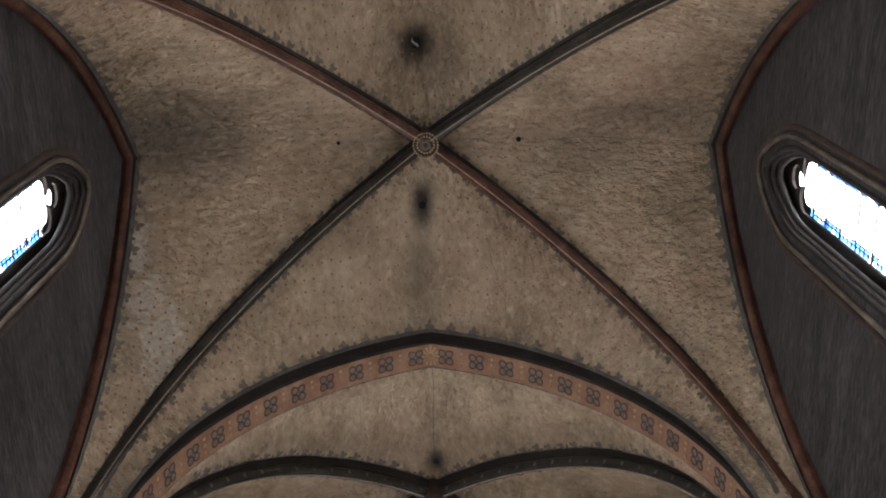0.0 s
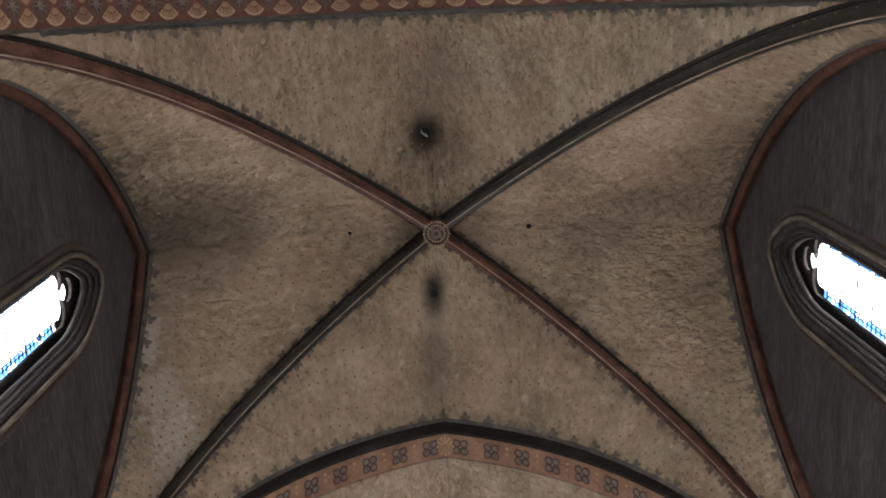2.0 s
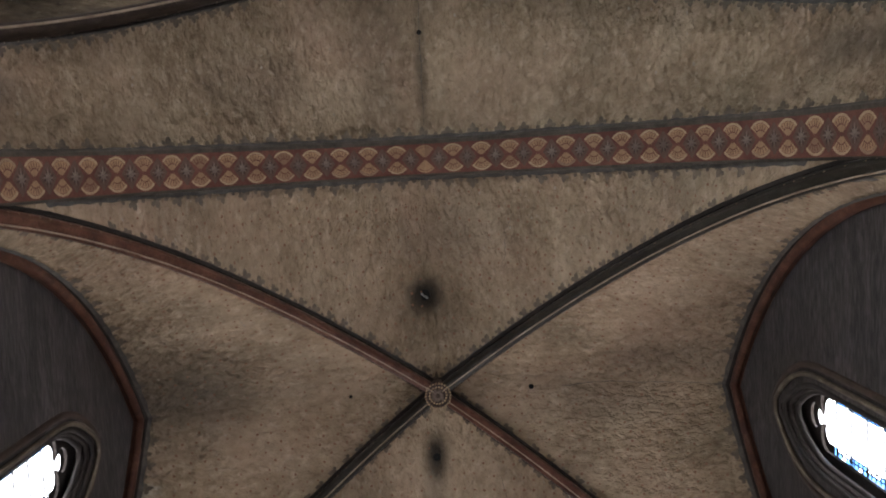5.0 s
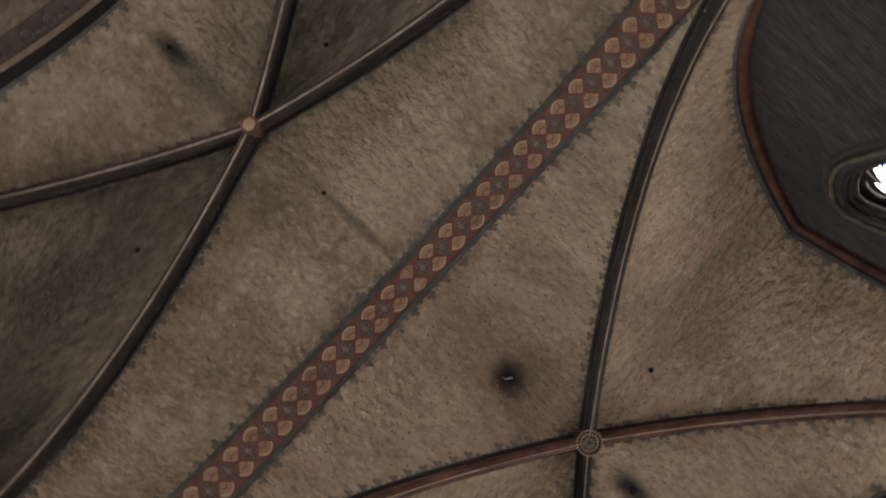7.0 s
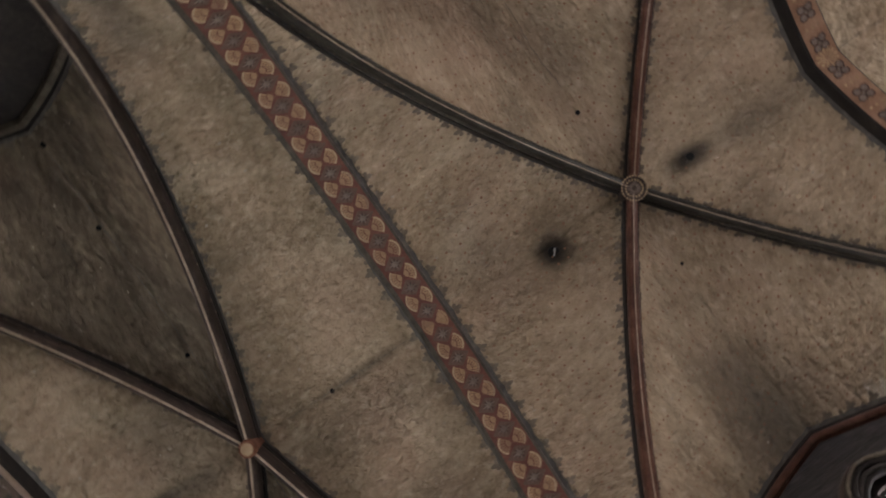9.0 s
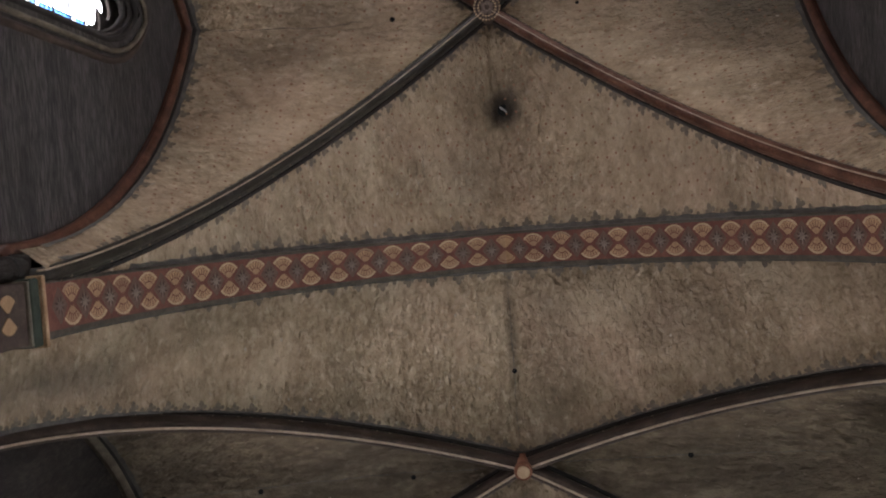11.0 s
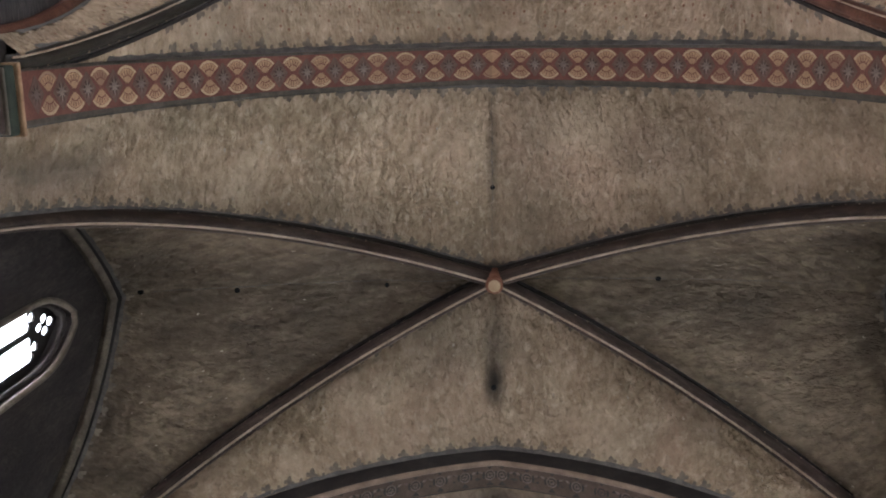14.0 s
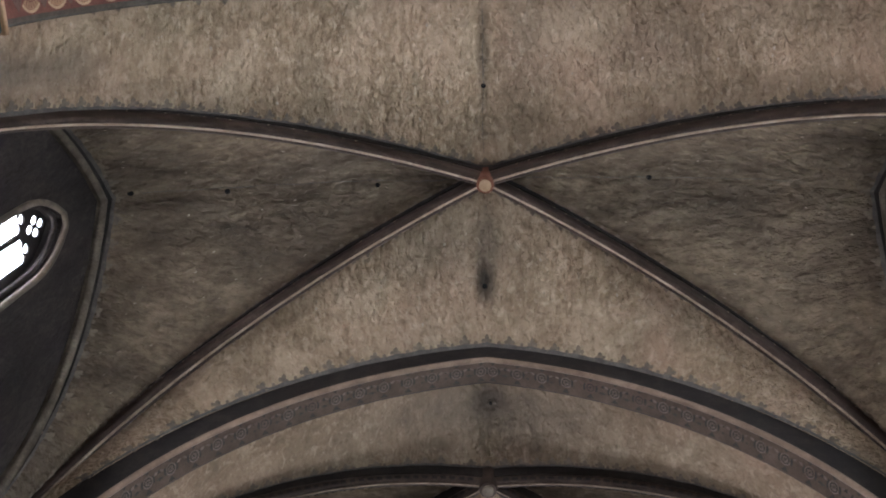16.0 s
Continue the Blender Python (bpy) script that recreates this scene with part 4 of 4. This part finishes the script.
for r, n, z in ((0.188, 26, -0.05), (0.128, 18, -0.035)):
    for i in range(n):
        a = 2 * math.pi * i / n
        stamp(BEAD, "bead", disc, Matrix.Translation((r * math.cos(a), r * math.sin(a), z)))
LEAF = flat_mesh("carved_leaf", [[(0, -0.02), (0.02, 0.0), (0.028, 0.03), (0.01, 0.06), (0, 0.075), (-0.01, 0.06), (-0.028, 0.03), (-0.02, 0)]], mat_mauve, 0.012)
for i in range(7):
    a = 2 * math.pi * i / 7 + 0.3
    stamp(LEAF, "carved_leaf", disc, Matrix.Translation((0.055 * math.cos(a), 0.055 * math.sin(a), -0.055)) @ pose(0, 0, 0, 0, 0, math.degrees(a) + random.uniform(-60, 20)))

for nm, c, r in (("choir", BOSS_B, 0.11), ("apse", BOSS_C, 0.12), ("west", BOSS_Z, 0.15)):
    b = thing("ceiling_boss", ("orange brick" if nm == "choir" else "brown stone") + " boss with a plain ochre disc beneath", "boss")
    b.location = c
    lathe("block", [(r, 0.62), (r * 1.2, 0.55), (r * 1.25, -0.07), (r * 1.15, -0.11)], mat_brick if nm == "choir" else mat_brown_rib, b, "orange brick block" if nm == "choir" else "brown stone block")
    lathe("disc", [(r * 0.7, -0.11), (r * 0.86, -0.115), (r * 0.86, -0.13), (r * 0.75, -0.14), (r * 0.3, -0.143)], mat_disc if nm == "choir" else mat_hood, b, "ochre plaster disc")


def web_height(x, y):
    """Height of the vault's underside above a place on the floor."""
    deps = bpy.context.evaluated_depsgraph_get()
    hit, place, normal, i, ob, m = scene.ray_cast(deps, Vector((x, y, 12.0)), Vector((0, 0, 1)))
    return place.z if hit else 16.6


HOLES = [(1.44, 3.63, 0.032), (-1.34, 3.63, 0.022), (0.02, -1.84, 0.03), (4.03, -3.38, 0.035), (5.45, -3.3, 0.04), (1.71, -3.39, 0.03), (-2.53, -3.28, 0.035), (-0.07, 4.69, 0.05), (0.03, -5.06, 0.035), (0.06, 9.28, 0.045), (-0.05, -7.06, 0.022)]
heights = [web_height(x, y) for x, y, r in HOLES] + [web_height(-0.12, 2.13)]
for (x, y, r), z in zip(HOLES, heights):
    h = thing("vault_hole", "small dark drill hole with a chipped rim in the plaster", "hole", "rope holes in the vault")
    h.location = (x, y, z)
    r *= 0.85
    lathe("rim", [(r * 1.5, 0.02), (r * 1.45, -0.012), (r * 1.1, -0.02), (r, -0.018), (r * 0.2, -0.016)], mat_hole, h, n=14)
hook = thing("ceiling_hook", "bent grey iron hook hanging from a sooty hole", "hook")
hook.location = (-0.12, 2.13, heights[-1])
lathe("plate", [(0.09, 0.02), (0.085, -0.012), (0.05, -0.016), (0.02, -0.016)], mat_hole, hook, "black hole rim", 16)
ring = [(0.055 * math.cos(a), 0, -0.09 + 0.055 * math.sin(a)) for a in np.linspace(radians(-200), radians(80), 18)]
cv = bpy.data.curves.new("hook_bar", "CURVE")
cv.dimensions, cv.bevel_depth, cv.bevel_resolution = "3D", 0.012, 2
sp = cv.splines.new("POLY")
sp.points.add(len(ring) - 1)
for q, c in zip(sp.points, ring):
    q.co = (*c, 1)
cv.materials.append(mat_iron)
hb = new("hook_bar", cv)
hb.parent = hook
hb.matrix_basis = pose(0, 0, 0, 0, 0, 40)

# ---- daylight in the openings ----
for sx in (-1, 1):
    daylight(sx * (WA + 0.56), 3.52, 9.6, 1.3, 9.6, (-sx, 0, 0), 300)
    # added light of the unseen west bay window
    daylight(sx * (WA + 0.5), 9.75, 9.6, 1.3, 9.6, (-sx, 0, 0), 300)
    daylight(sx * (WB + 0.56), -3.3, 10.6, 1.2, 9.6, (-sx, 0, 0), 290 if sx > 0 else 410, (0.93, 0.97, 1.0) if sx > 0 else (0.84, 0.96, 1.0))
    # added light of the unseen apse window
    daylight(sx * (WB + 0.5), -9.0, 9.9, 1.2, 9.2, (-sx, 0, 0), 100)
# added lamps in the unseen end openings, lighting the vault lengthwise
daylight(0, 29.7, 8.0, 3.0, 7.0, (0, -1, 0), 1800)
daylight(0, -18.3, 8.0, 3.0, 7.0, (0, 1, 0), 700)


# ---- flecks and cracks of the plaster ----
def flecks():
    v, f = [], []
    for rb, ed, sag, dots, side in WEBS[:16]:
        for k in range(46):
            i, w = random.uniform(1, len(rb) * 0.72), random.uniform(0.06, 0.94)
            c = at_web(rb, ed, i, w, sag, side) + np.array([0, 0, -0.016])
            u = at_web(rb, ed, i + 0.3, w, sag, side) - at_web(rb, ed, i, w, sag, side)
            q = at_web(rb, ed, i, w + 0.02, sag, side) - at_web(rb, ed, i, w, sag, side)
            u, q = u / np.linalg.norm(u), q / np.linalg.norm(q)
            r = random.choice((0.008, 0.01, 0.012, 0.02))
            n0 = len(v)
            for a in np.linspace(0, 2 * math.pi, 6, endpoint=False):
                rr = r * random.uniform(0.5, 1.2)
                v.append(c + u * rr * math.cos(a) + q * rr * 1.5 * math.sin(a))
            f.append(tuple(range(n0, n0 + 6)))
    tagged(mesh_object("plaster_flecks", v, f, mat_pale, None, "", False), "small pale flecks where the limewash has chipped", "paint fleck", "", "stuff")


def crack(points, width, label):
    v, f = [], []
    for i, (x, y) in enumerate(points):
        z = web_height(x, y) - 0.004
        dx, dy = np.subtract(points[min(i + 1, len(points) - 1)], points[max(i - 1, 0)])
        d = math.hypot(dx, dy) or 1
        w = width * random.uniform(0.3, 1.0)
        v += [(x - dy / d * w, y + dx / d * w, z), (x + dy / d * w, y - dx / d * w, z)]
        if i:
            f.append((2 * i - 2, 2 * i - 1, 2 * i + 1, 2 * i))
    tagged(mesh_object("plaster_crack", v, f, mat_border, None, "", False), label, "crack", "plaster cracks")


def wander(x0, y0, x1, y1, n, amp):
    out, o = [], 0.0
    for i in range(n):
        k = i / (n - 1)
        o += random.uniform(-amp, amp)
        o *= 0.9
        d = math.hypot(x1 - x0, y1 - y0)
        out.append((x0 + (x1 - x0) * k - (y1 - y0) / d * o, y0 + (y1 - y0) * k + (x1 - x0) / d * o))
    return out


flecks()
bpy.context.view_layer.update()
crack(wander(0.02, -0.45, 0.02, -2.9, 40, 0.008), 0.0045, "fine dark crack along the crown of the choir vault")
crack(wander(0.35, -3.32, 5.3, -3.3, 60, 0.012), 0.007, "dark crack along the side ridge of the choir vault")
crack(wander(-0.5, -3.3, -4.6, -3.25, 50, 0.012), 0.006, "dark crack along the far side ridge of the choir vault")
crack(wander(1.9, 3.62, 4.2, 3.6, 40, 0.015), 0.006, "fine crack along the side ridge of the nave vault")
crack(wander(0.03, 7.4, 0.03, 9.4, 30, 0.008), 0.006, "fine crack along the crown of the further vault")
crack(wander(0.9, 5.0, 1.25, 6.4, 24, 0.03), 0.004, "hairline crack in the nave limewash")
crack(wander(1.25, 0.9, 1.0, 1.7, 20, 0.03), 0.004, "hairline crack in the nave limewash")
